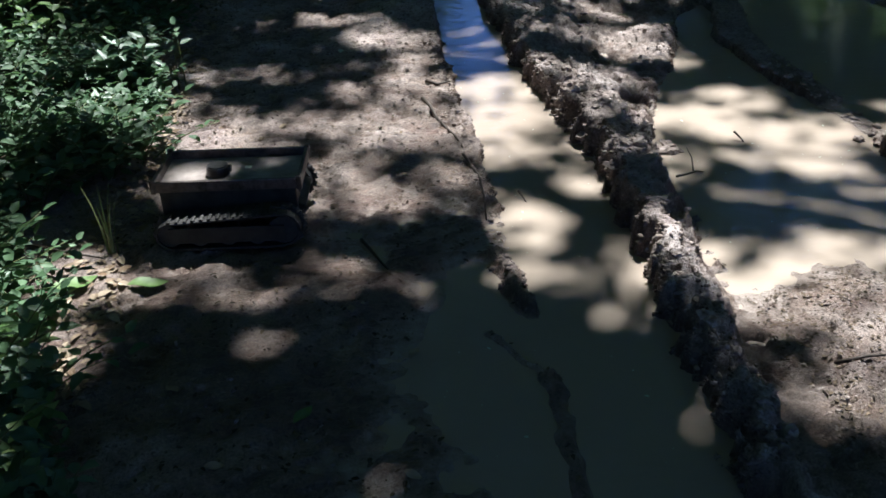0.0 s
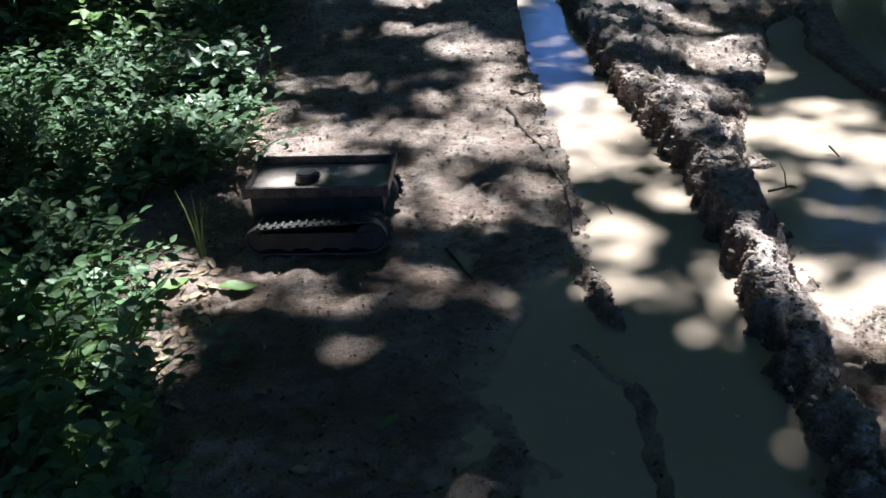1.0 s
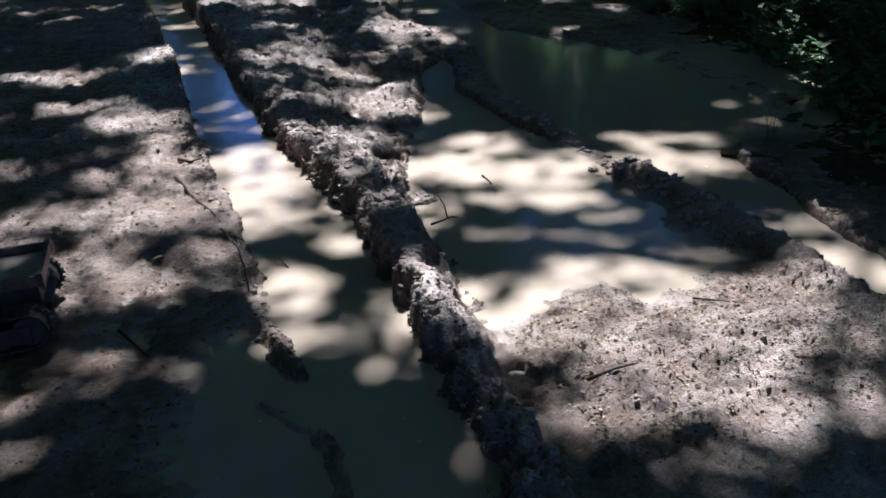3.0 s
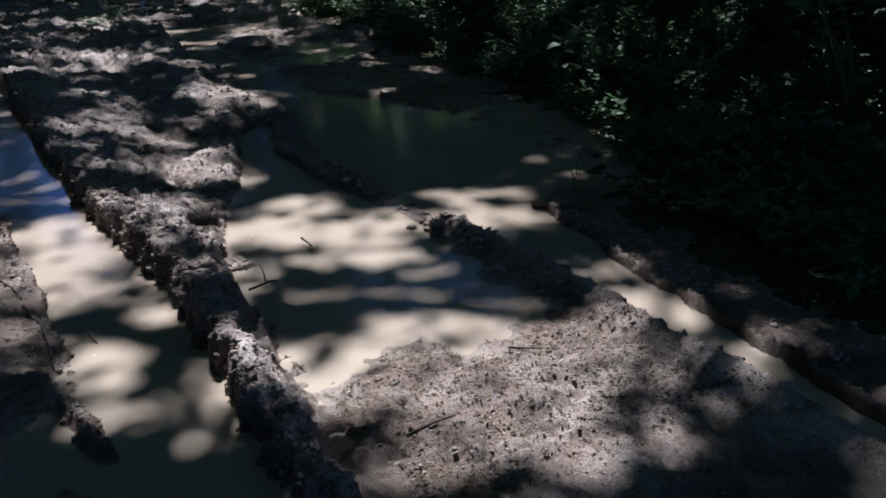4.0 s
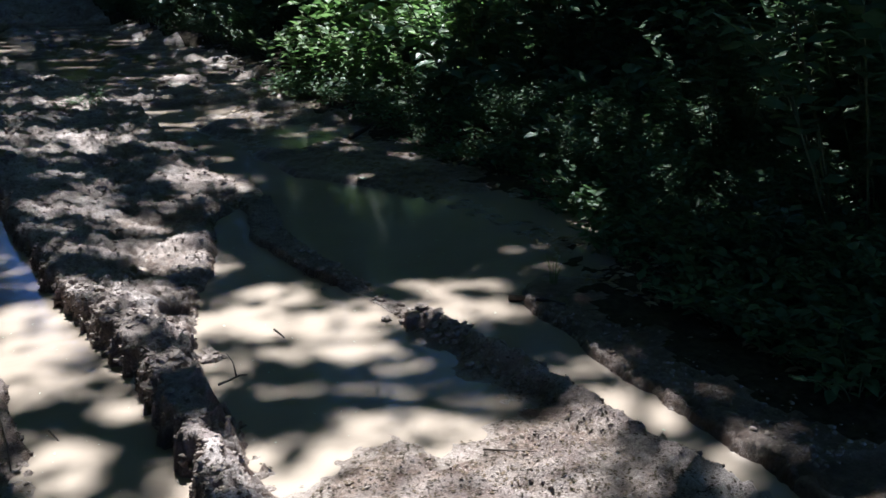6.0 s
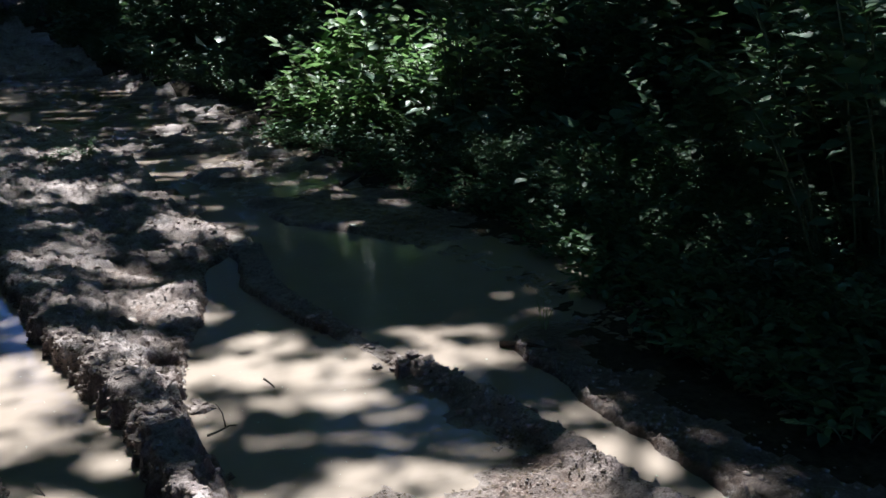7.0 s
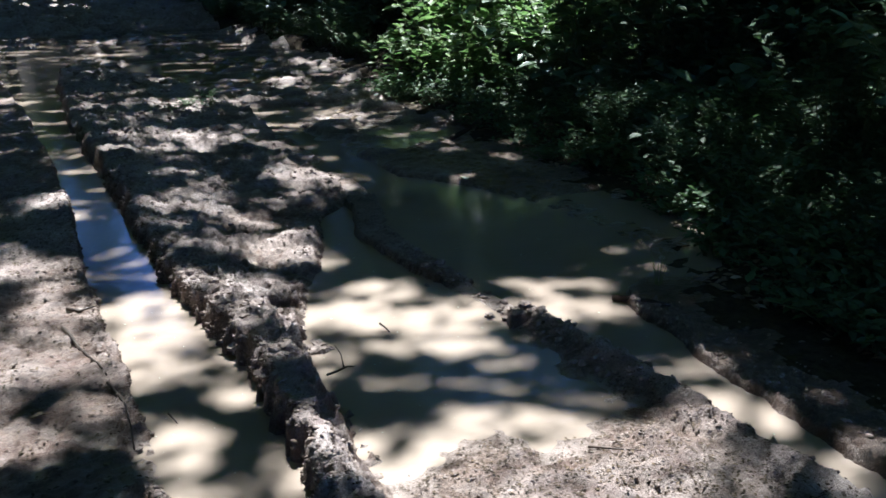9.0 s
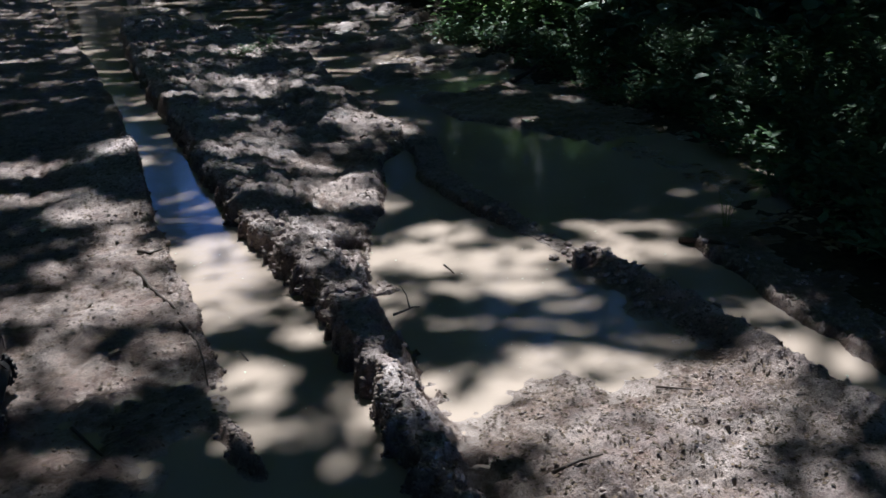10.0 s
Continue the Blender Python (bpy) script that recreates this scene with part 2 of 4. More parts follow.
def ridge_left(y):
    return line(y, (0, .76), (1.5, .765), (2.0, .775), (2.4, .805), (2.8, .825), (3.2, .82), (3.5, .795), (3.8, .775), (4.3, .74), (5.5, .745), (7.6, .72), (9.0, .73), (11.4, .84), (12.6, .95), (13.6, 1.3))


def ridge_right(y):
    return line(y, (0, .86), (1.7, .885), (2.2, .95), (2.5, 1.0), (2.9, 1.03), (3.25, 1.10), (3.5, 1.17), (3.75, 1.26), (4.1, 1.47), (4.5, 1.58), (4.9, 1.74), (5.1, 1.95),
                (5.5, 2.08), (6.2, 2.1), (6.9, 2.12), (8.0, 2.26), (9.5, 2.36), (11.5, 1.9), (13.0, 1.12), (13.6, .9))


def puddle_right(y):
    return line(y, (2.0, 1.78), (2.28, 1.90), (2.54, 1.88), (2.8, 1.85), (2.95, 1.86), (3.1, 1.93), (3.6, 1.90), (3.9, 1.80), (4.4, 1.80), (5.1, 1.98))


def puddle_near(x):
    return line(x, (.9, 2.06), (1.0, 2.12), (1.22, 2.24), (1.35, 2.27), (1.5, 2.21), (1.66, 2.12), (1.85, 2.2), (1.95, 2.3))


def rut2_left(y):
    return line(y, (0, 2.10), (1.4, 2.095), (1.7, 2.075), (2.1, 2.095), (2.45, 2.10), (2.76, 2.085), (3.06, 2.03), (3.5, 1.99), (3.9, 1.95), (4.4, 1.95), (5, 2.12), (5.5, 2.2), (8, 2.3))


def bank_right(y):
    return line(y, (1.0, 2.29), (1.65, 2.33), (1.9, 2.35), (2.3, 2.405), (2.65, 2.45), (3.0, 2.50), (3.15, 2.62), (3.3, 2.92), (3.6, 3.03), (3.9, 3.07), (4.55, 3.02), (5.1, 2.86), (5.6, 2.56), (7, 2.55), (8, 2.5))


def bump_along(x, y, ax, ay, bx, by, w):
    t = np.clip(((x - ax) * (bx - ax) + (y - ay) * (by - ay)) / ((bx - ax) ** 2 + (by - ay) ** 2), 0, 1)
    d2 = (x - ax - t * (bx - ax)) ** 2 + (y - ay - t * (by - ay)) ** 2
    return np.exp(-d2 / (w * w))


def ground_height(x, y):
    x, y = np.asarray(x, float), np.asarray(y, float)
    wob = fbm(x, y, 0.22, 4, 3) * 0.018 + fbm(x, y, 0.08, 3, 5) * 0.018 * smooth(.6, .75, x) * smooth(1.7, 1.2, x) + fbm(x, y, 0.05, 3, 7, .6) * 0.008
    wob = wob + (.018 * (cells(x, y * .8, .15, 5) - .5) + .040 * (cells(x * .9, y, .058, 13) - .5) + .022 * fbm(x, y, .035, 3, 14, .6)) * smooth(.6, .72, x) * smooth(1.3, 1.1, x) * smooth(6, 4, y)
    xe = x + wob
    ye = y + fbm(x, y, 0.25, 3, 8) * 0.03
    clods, bits = cells(x + .4 * wob, y, .062, 3), cells(x, y, .031, 9)
    chunks = cells(x, y * .8, .15, 5)
    l0, l1, r1 = rut_left(y), ridge_left(y), ridge_right(y)
    soft = fbm(x, y, 0.55, 4, 11)
    crumb = fbm(x, y, 0.075, 3, 21)
    grit = fbm(x, y, 0.026, 2, 31)
    # path on the left
    path = line(y, (2.6, .010), (3.4, .028)) + 0.018 * smooth(0, 1.0, l0 - xe) + 0.06 * smooth(1.2, 2.6, l0 - xe) + 0.010 * soft + 0.006 * crumb + 0.004 * grit + 0.012 * (clods - .5) + 0.008 * (bits - .5) - 0.014 * smooth(.25, .5, fbm(x, y, .13, 3, 45)) + 0.008 * smooth(.3, .5, fbm(x, y, .06, 2, 47)) * smooth(2.4, 3.2, y)
    path = path + 0.014 * smooth(0.10, 0.0, l0 - xe) * smooth(2.5, 3.4, y)
    path = path + 0.065 * smooth(4.6, 5.2, y) * smooth(6.3, 6.0, ye) * smooth(0.55, 0.12, l0 - xe)
    # shallow flooded corner close to the camera, with two tongues of mud standing out of it
    left_edge = line(y, (1.3, .33), (1.64, .13), (1.86, .04), (2.11, .0), (2.33, .05), (2.5, .22), (2.66, .42))
    sh = smooth(-0.12, 0.16, xe - left_edge) * smooth(2.80, 2.40, y)
    path = path * (1 - sh) + sh * (-0.012 + 0.008 * soft + 0.002 * crumb)
    path = path + 0.050 * bump_along(xe, ye, .345, 2.46, .415, 2.16, .028) + 0.022 * bump_along(xe, ye, .27, 2.09, .40, 1.86, .014) \
        + 0.028 * bump_along(xe, ye, .40, 1.86, .385, 1.40, .026)
    # ridge and island between the ruts
    high = line(y, (0, .115), (2.2, .12), (2.8, .13), (3.4, .13), (4, .11), (5, .105), (8, .11), (11, .10), (13.3, .05))
    across = np.clip((xe - l1) / np.maximum(r1 - l1, 0.05), 0, 1)
    fall = np.where(y < 2.8, smooth(0.25, 1.0, across) ** 1.3, smooth(.10, line(y, (2.8, .26), (4, .36), (6, .9), (9, 1.5)), xe - l1))
    ridge = high * (1 - line(y, (2.6, .50), (3.2, .80), (4.4, .72), (5.5, .62), (8, .5)) * fall) + 0.018 * soft + 0.004 * grit
    broken = .25 + .75 * smooth(4.8, 3.5, y)
    ridge = ridge + 0.030 * (0.42 - np.abs(fbm(x, y, 0.16, 4, 51, .6))) + broken * (0.034 * (clods - .45) + 0.015 * (bits - .45) + 0.040 * (chunks - .45)) + (1 - broken) * 0.03 * (chunks - .5)
    ridge = ridge - 0.030 * smooth(.25, .6, fbm(x * 1.2, y * .8, .10, 3, 58, .6)) * broken + (1 - broken) * .016 * fbm(x, y, .09, 3, 59, .6)
    # the flat of drying mud runs out into the puddle without a rim; along the right rut it ends in a lip
    inland = np.maximum(puddle_near(x) - ye, xe - puddle_right(y) - .05 * smooth(2.3, 2.7, y)) + .085 * fbm(x, y, .15, 4, 33, .65)
    lip = rut2_left(y) - xe
    flat = 0.034 * smooth(-.02, .30, inland) + 0.05 * np.minimum(inland, 0) + 0.022 * smooth(1.9, 1.2, ye)
    flat = flat + smooth(-.05, .34, inland) * (0.007 * soft + 0.013 * (clods - .45) + 0.009 * (bits - .45) + 0.004 * grit - 0.016 * smooth(.30, .6, fbm(x, y, .085, 3, 46, .6)))
    flat = flat + 0.034 * smooth(.16, .02, lip) * smooth(3.12, 2.95, y) * (.75 + .30 * clods + .25 * bits)
    for ax, ay, bx, by, up, wide in ((1.11, 1.77, 1.24, 1.76, .020, .024), (1.20, 1.69, 1.24, 1.61, .022, .026), (1.24, 1.61, 1.30, 1.60, .018, .022), (.89, 1.98, .97, 1.93, -.05, .024), (1.39, 2.13, 1.46, 2.13, .016, .024), (1.15, 2.05, 1.23, 1.95, .014, .022), (1.9, 2.2, 2.0, 2.02, .016, .03)):
        flat = flat + up * bump_along(xe, ye, ax, ay, bx, by, wide)
    flat = np.maximum(flat, -.045)
    foot = smooth(-.05, .05, xe - r1)
    mid_land = np.where(xe < r1 + .05, np.minimum(ridge, high) * (1 - foot) + flat * foot, flat)
    # low second ridge along the right rut, awash in its middle
    low = line(y, (2.95, .05), (3.06, .055), (3.14, .004), (3.5, .004), (3.62, .038), (4.1, .040), (4.5, .036), (5, .045), (5.4, .05))
    second = low * (.72 + .25 * clods + .30 * bits) + 0.012 * soft * 0.5 + 0.003 * grit
    far_mud = 0.018 + 0.022 * soft + 0.012 * crumb + smooth(5.6, 7.5, y) * (-0.004 + 0.060 * fbm(x * 0.4 + 0.3 * y, y, 0.34, 5, 61, .65) - 0.05 * np.abs(fbm(x * .5, y, .3, 4, 67)) + .035 * (cells(x * .6, y, .22, 15) - .5))
    far_mud = far_mud + smooth(9.5, 12, y) * smooth(18.2, 16.8, y) * (-0.020 + 0.10 * (.34 - np.abs(fbm(x * .30 + .15 * y, y, .62, 4, 69, .55)))) + smooth(16.5, 18, y) * 0.10 * fbm(x * .7, y + .3 * x, .5, 5, 70, .6)
    mid_land = np.where(y < 5.15, np.where((xe > puddle_right(y)) & (ye > 3.0), second, mid_land), np.where(xe < r1, ridge + 0.02 * np.abs(fbm(x * .6, y, .25, 3, 68)), far_mud))
    # right bank
    rb = bank_right(y)
    right = 0.004 + 0.024 * smooth(0, 0.06, xe - rb) * (.75 + .35 * clods) * smooth(3.3, 2.9, y) - 0.008 * smooth(0.12, 0.3, xe - rb) * smooth(0.75, 0.45, xe - rb) * smooth(1.6, 2.6, y) + 0.05 * smooth(0.5, 1.4, xe - rb) + 0.12 * smooth(1.2, 4, xe - rb) + 0.010 * soft + 0.006 * crumb + 0.002 * grit
    right = np.where(y > 5.2, far_mud + 0.10 * smooth(3.3, 4.6, x), right)
    right = np.where((y > 4.6) & (y <= 5.2), right * (5.2 - y) / 0.6 + (far_mud + 0.10 * smooth(3.3, 4.6, x)) * (y - 4.6) / 0.6, right)
    h = np.where(xe < 0.5 * (l0 + l1), path, np.where(xe < 0.5 * (r1 + 1.98), mid_land, np.where(xe > rb, right, mid_land)))
    # water hollows
    rut = smooth(0.0, 0.045, xe - l0) * smooth(-0.045, 0.060, l1 - xe) * smooth(17.2, 14.5, y)
    h = h * (1 - rut) + rut * -0.11
    mid = smooth(0.0, 0.08, xe - r1) * smooth(0.0, 0.06, puddle_right(y) - xe) * smooth(2.9, 3.1, ye) * smooth(5.15, 4.95, y)
    h = h * (1 - mid) + mid * -0.035
    right_rut = smooth(0.0, 0.04, xe - rut2_left(y)) * smooth(-0.03, 0.08, rb - xe) * smooth(9.0, 7.5, y)
    h = h * (1 - right_rut) + right_rut * (-0.06 + 0.052 * smooth(5.3, 6.5, y) + 0.016 * soft * smooth(5.0, 6.0, y))
    # the track climbs slowly far ahead, and the wood floor rolls
    # past y 42 an unseen slope is added to hide low sky from reflections
    h = h + 0.078 * np.maximum(y - 17, 0) * smooth(17, 19, y) + 0.22 * np.maximum(y - 42, 0)
    off = np.maximum(np.maximum(-x - 2.2, x - 5.0), 0)
    h = h + np.minimum(0.09 * off, 1.2) + 0.05 * fbm(x, y, 3.0, 3, 71) * smooth(0.5, 3, off)
    return h


def height_at(x, y):
    return float(ground_height(np.array([x]), np.array([y]))[0])


def steps(*runs):
    out = []
    for a, b, d in runs:
        out.extend(np.arange(a, b - 1e-9, d))
    return np.array(out)


gx = np.concatenate([[-70, -50, -35, -25, -18, -13], steps((-10, -4, .5), (-4, -1.6, .12), (-1.6, -.9, .04), (-.9, .3, .017), (.3, .68, .012), (.68, 1.5, .009), (1.5, 2.6, .0115), (2.6, 4, .035), (4, 7, .15), (7, 14, .7)), [14, 18, 25, 35, 50, 70]])
gy = np.concatenate([[-60, -40, -25, -15, -9, -5, -3, -1.5, -.5], steps((.2, 1.2, .1), (1.2, 1.4, .03), (1.4, 4.2, .011), (4.2, 6.2, .02), (6.2, 10, .04), (10, 20, .085), (20, 30, .25)), [30, 36, 45, 60, 80]])
GX, GY = np.meshgrid(gx, gy)
verts = np.stack([GX.ravel(), GY.ravel(), ground_height(GX.ravel(), GY.ravel())], 1)
nx, ny = len(gx), len(gy)
idx = (np.arange(ny - 1)[:, None] * nx + np.arange(nx - 1)[None, :]).ravel()
quads = np.stack([idx, idx + 1, idx + 1 + nx, idx + nx], 1)
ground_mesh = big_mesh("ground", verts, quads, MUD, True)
ground_mesh.materials.append(HUMUS)
fx, fy = verts[quads].mean(1)[:, 0], verts[quads].mean(1)[:, 1]
edge_wob = 0.18 * fbm(fx, fy, 0.3, 3, 101)
wood_left = line(fy, (0, -.85), (2.0, -1.05), (2.7, -1.3), (4.1, -1.05), (7, -1.3), (16, -1.5))
# dark mould colour reaches over the right bank's mud to deepen its shade
dark_right = line(fy, (0, 2.5), (2.3, 2.62), (3.0, 2.9), (3.7, 3.3), (5.5, 3.7), (7.6, 3.65), (12, 4.35), (16, 4.3), (30, 4.2))
ground_mesh.polygons.foreach_set("material_index", ((fx + edge_wob < wood_left) | (fx + edge_wob > dark_right) | (fy < -8) | (fy + 2 * edge_wob > 27)).astype(np.int32))
ground = tagged(new("ground", ground_mesh), "brown rutted forest track of drying mud with wet banks", "ground", kind="structure")



def water_sheet(name, x0, x1, y0, y1, mat, label):
    n, m = 44, 120
    wx, wy = np.meshgrid(np.linspace(x0, x1, n), np.linspace(y0, y1, m))
    wi = (np.arange(m - 1)[:, None] * n + np.arange(n - 1)[None, :]).ravel()
    shape = big_mesh(name, np.stack([wx.ravel(), wy.ravel(), wx.ravel() * 0], 1), np.stack([wi, wi + 1, wi + n + 1, wi + n], 1), mat, True)
    return tagged(new(name, shape), label, "water", kind="structure")


water_sheet("water", -.3, 4.0, -4.0, 8.0, WATER, "opaque tan muddy water standing in the ruts")
water_sheet("water_far", .0, 5.0, 8.0, 18.4, WATER, "tan muddy water spread over the flooded track")

# ---- leaves, as arrays ----


def orient(n, rng, tilt):
    """Random leaf frames: along, across, normal; tilt 0 lies flat, 1 hangs any way."""
    az = rng.uniform(0, 2 * math.pi, n)
    al = np.stack([np.cos(az), np.sin(az), rng.normal(0, tilt, n)], 1)
    al /= np.linalg.norm(al, axis=1)[:, None]
    up = np.stack([rng.normal(0, tilt, n), rng.normal(0, tilt, n), np.ones(n)], 1)
    ac = np.cross(up, al)
    ac /= np.linalg.norm(ac, axis=1)[:, None]
    return al, ac, np.cross(al, ac)


def diamonds(pos, al, ac, no, length, width):
    """Four-cornered leaves with a slight fold."""
    L, W = length[:, None], width[:, None]
    v = np.stack([pos, pos + al * L * 0.45 + ac * W * 0.5 + no * W * 0.12, pos + al * L, pos + al * L * 0.45 - ac * W * 0.5 + no * W * 0.12], 1)
    q = np.arange(len(pos) * 4).reshape(-1, 4)
    tri = np.concatenate([q[:, [0, 1, 2]], q[:, [0, 2, 3]]], 0)
    return v.reshape(-1, 3), tri


def blades(pos, al, ac, no, length, width):
    """Ovate leaves, folded along the midrib and curling down at the tip."""
    L, W = length[:, None], width[:, None]
    base, mid, tip = pos, pos + al * L * 0.5 - no * W * 0.10, pos + al * L - no * L * 0.14
    l1, r1 = pos + al * L * 0.30 + ac * W * 0.48 + no * W * 0.10, pos + al * L * 0.30 - ac * W * 0.48 + no * W * 0.10
    l2, r2 = pos + al * L * 0.68 + ac * W * 0.36 + no * W * 0.04, pos + al * L * 0.68 - ac * W * 0.36 + no * W * 0.04
    v = np.stack([base, mid, tip, l1, l2, r1, r2], 1).reshape(-1, 3)
    k = np.arange(len(pos))[:, None] * 7
    f = [(0, 1, 3), (3, 1, 4), (4, 1, 2), (0, 5, 1), (5, 6, 1), (6, 2, 1)]
    return v, np.concatenate([k + np.array(q)[None, :] for q in f], 0)


def herb(name, seed, stems, tall, spread, leaf, aspect, pairs, mat, droop=0.25, lean=0.5, leaf_shape=blades):
    """A plant of several leafy stems, as an Empty with stems and foliage."""
    rng = np.random.default_rng(seed)
    top = new(name)
    bits, P, A = [], [], []
    for s in range(stems):
        az, out = rng.uniform(0, 2 * math.pi), rng.uniform(0.1, 1.0) * spread
        h = tall * rng.uniform(0.55, 1.0)
        b0 = np.array([math.cos(az), math.sin(az), 0]) * out * 0.35
        e0 = np.array([math.cos(az), math.sin(az), 0]) * out * (0.35 + lean) + np.array([rng.normal(0, .05) * tall, rng.normal(0, .05) * tall, h])
        pts = [b0 + (e0 - b0) * t + np.array([0, 0, 1]) * h * 0.18 * math.sin(math.pi * t) for t in (0, .25, .5, .75, 1)]
        bits.append(tube(pts, [leaf * .05, leaf * .045, leaf * .04, leaf * .03, leaf * .015], 3))
        turn = rng.uniform(0, math.pi)
        for k in range(pairs):
            t = 0.22 + 0.78 * (k + 0.5 * rng.random()) / pairs
            p = np.array([np.interp(t, (0, .25, .5, .75, 1), [q[i] for q in pts]) for i in range(3)])
            for side in (0, math.pi):
                a = turn + k * 1.3 + side + rng.normal(0, .3)
                P.append(p)
                A.append((math.cos(a), math.sin(a), rng.normal(0.12, droop)))
        P.append(pts[-1])
        A.append((math.cos(turn), math.sin(turn), 0.6))
    P, A = np.array(P), np.array(A)
    A /= np.linalg.norm(A, axis=1)[:, None]
    up = np.stack([rng.normal(0, .28, len(P)), rng.normal(0, .28, len(P)), np.ones(len(P))], 1)
    C = np.cross(up, A)
    C /= np.linalg.norm(C, axis=1)[:, None]
    ln = leaf * rng.uniform(0.6, 1.15, len(P))
    v, f = leaf_shape(P + A * leaf * 0.12, A, C, np.cross(A, C), ln, ln * aspect)
    sv, sf = join(bits)
    part("stem", mesh("stem", sv, sf, STEM, True), STEM, top)
    part("foliage", big_mesh("foliage", v, f, mat, True), mat, top)
    return top


def plant_at(model, x, y, size, turn, sink=0.01):
    return copy_thing(model, pose(x, y, height_at(x, y) - sink, 0, 0, turn) @ Matrix.Scale(size, 4))


# ---- the wood overhead ----
# Openings in the crowns, as the sun throws them on the ground: x, y, half width, half depth.
GAPS_PATH = [(-.53, 3.36, .27, .40), (.21, 3.98, .13, .22), (.08, 3.50, .19, .17), (.25, 4.3, .07, .08), (-.1, 3.95, .04, .05), (.12, 4.66, .16, .15), (-.23, 5.77, .18, .10), (-.17, 5.06, .15, .08), (.32, 5.72, .10, .12),
             (-.47, 2.33, .08, .03), (-.19, 2.50, .07, .04), (-.38, 2.10, .035, .014), (-.08, 1.58, .03, .0), (.27, 3.04, .06, .08),
             (.03, 2.94, .05, .09), (.38, 2.40, .06, .03), (-.42, 1.45, .05, .01), (-.94, 3.64, .30, .27), (-1.30, 3.55, .22, .20), (-1.55, 3.2, .24, .17), (-1.85, 3.35, .16, .14), (-1.16, 2.20, .25, .12), (-1.55, 2.3, .12, .08), (-.98, 2.44, .08, .05), (-.95, 2.52, .10, .08),
             (-1.6, 3.9, .08, .2), (-.62, 2.62, .08, .08), (-.70, 2.43, .05, .03), (-1.7, 5.6, .2, .2), (-1.0, 1.75, .05, .05), (-.85, 2.02, .04, .03), (-1.25, 2.1, .1, .05), (-.92, 1.5, .04, .05), (-1.3, 1.6, .06, .06)]
GAPS_WATER = [(.60, 3.65, .24, .36), (.50, 2.74, .06, .07), (.53, 2.43, .13, .040), (.61, 2.26, .055, .022), (.62, 2.11, .012, .008), (.47, 2.60, .06, .04), (.74, 2.95, .05, .05), (.76, 2.31, .02, .02), (.98, 3.5, .10, .26), (1.12, 3.85, .08, .10), (1.38, 4.34, .11, .17),
              (1.30, 4.9, .10, .14), (1.45, 3.38, .42, .19), (1.62, 3.66, .16, .11), (1.64, 2.94, .19, .05), (2.18, 3.01, .30, .10), (2.36, 3.34, .20, .09),
              (1.42, 1.94, .50, .34), (1.30, 1.66, .36, .22), (1.18, 1.82, .10, .10), (1.52, 2.30, .24, .07), (1.92, 1.96, .14, .11), (2.2, 2.0, .08, .10), (2.5, 1.95, .04, .0), (1.78, 1.74, .09, .06), (1.5, 2.62, .12, .012), (1.25, 2.76, .08, .008), (1.72, 2.74, .09, .008)]
GAPS_FAR = [(1.49, 7.3, .26, .30), (1.75, 9.0, .2, .2), (1.95, 5.76, .17, .38), (3.01, 7.81, .20, .5), (2.85, 5.25, .05, .04), (4.6, 7.95, .95, .80), (5.35, 7.9, .6, .60), (-.9, 6.7, .15, .2),
            (1.81, 14.6, .35, .15), (3.17, 10.2, .16, .08), (2.53, 12.1, .22, .05), (.3, 10.5, .15, .2), (4.25, 4.02, .06, .22), (4.5, 3.95, .03, .05), (5.1, 3.6, .05, .12), (5.6, 4.2, .06, .06), (7.1, 5.1, .2, .3)]
TREES = [(-3.4, 4.5), (-3.0, 10.5), (-5.5, 14), (6.4, 3.0), (6.6, 8.6), (7.0, 13.5), (7.5, 18), (-4.2, 18), (-2.6, -2.5), (4.2, -2.6), (10, 6), (-6.5, 8), (-6, 1), (6.9, 24), (-4, 26), (7.4, 32), (-4.5, 34)]


gap_rng = random.Random(31)
SMALL_GAPS = [(gap_rng.uniform(-3, 4.6), gap_rng.uniform(1.2, 9.5), gap_rng.uniform(.0, .13), gap_rng.uniform(-.02, .02)) for _ in range(95)]
SMALL_GAPS = [g for g in SMALL_GAPS if not (1.7 < g[0] < 3.6 and g[1] > 3.5 or -1.0 < g[0] < .95 and g[1] < 2.5 or -2.2 < g[0] < -.3 and g[1] > 4.4 or 1.0 < g[0] < 2.6 and 2.4 < g[1] < 3.1)]
SMALL_GAPS += [(gap_rng.uniform(3.4, 6.6), gap_rng.uniform(2.2, 8.5), gap_rng.uniform(.0, .06), gap_rng.uniform(-.01, .05)) for _ in range(30)]
SMALL_GAPS += [(gap_rng.uniform(-2, 5), gap_rng.uniform(8.5, 19), gap_rng.uniform(.03, .30), gap_rng.uniform(-.015, .03)) for _ in range(300)]

# the broken light over the island and the churned mud ahead
SMALL_GAPS += [(gap_rng.uniform(-2, 3.6), gap_rng.uniform(16.5, 27), gap_rng.uniform(.25, .65), gap_rng.uniform(.03, .10)) for _ in range(34)]
SMALL_GAPS += [(gap_rng.uniform(.5, 1.3), gap_rng.uniform(4.2, 5.6), gap_rng.uniform(.02, .13), gap_rng.uniform(-.012, .012)) for _ in range(22)]
SMALL_GAPS += [(gap_rng.uniform(.5, 2.4), gap_rng.uniform(5.6, 9.2), gap_rng.uniform(.02, .15), gap_rng.uniform(-.010, .018)) for _ in range(58)]
SMALL_GAPS += [(gap_rng.uniform(1.9, 4.2), gap_rng.uniform(6.0, 11), gap_rng.uniform(.03, .22), gap_rng.uniform(-.004, .03)) for _ in range(60)]


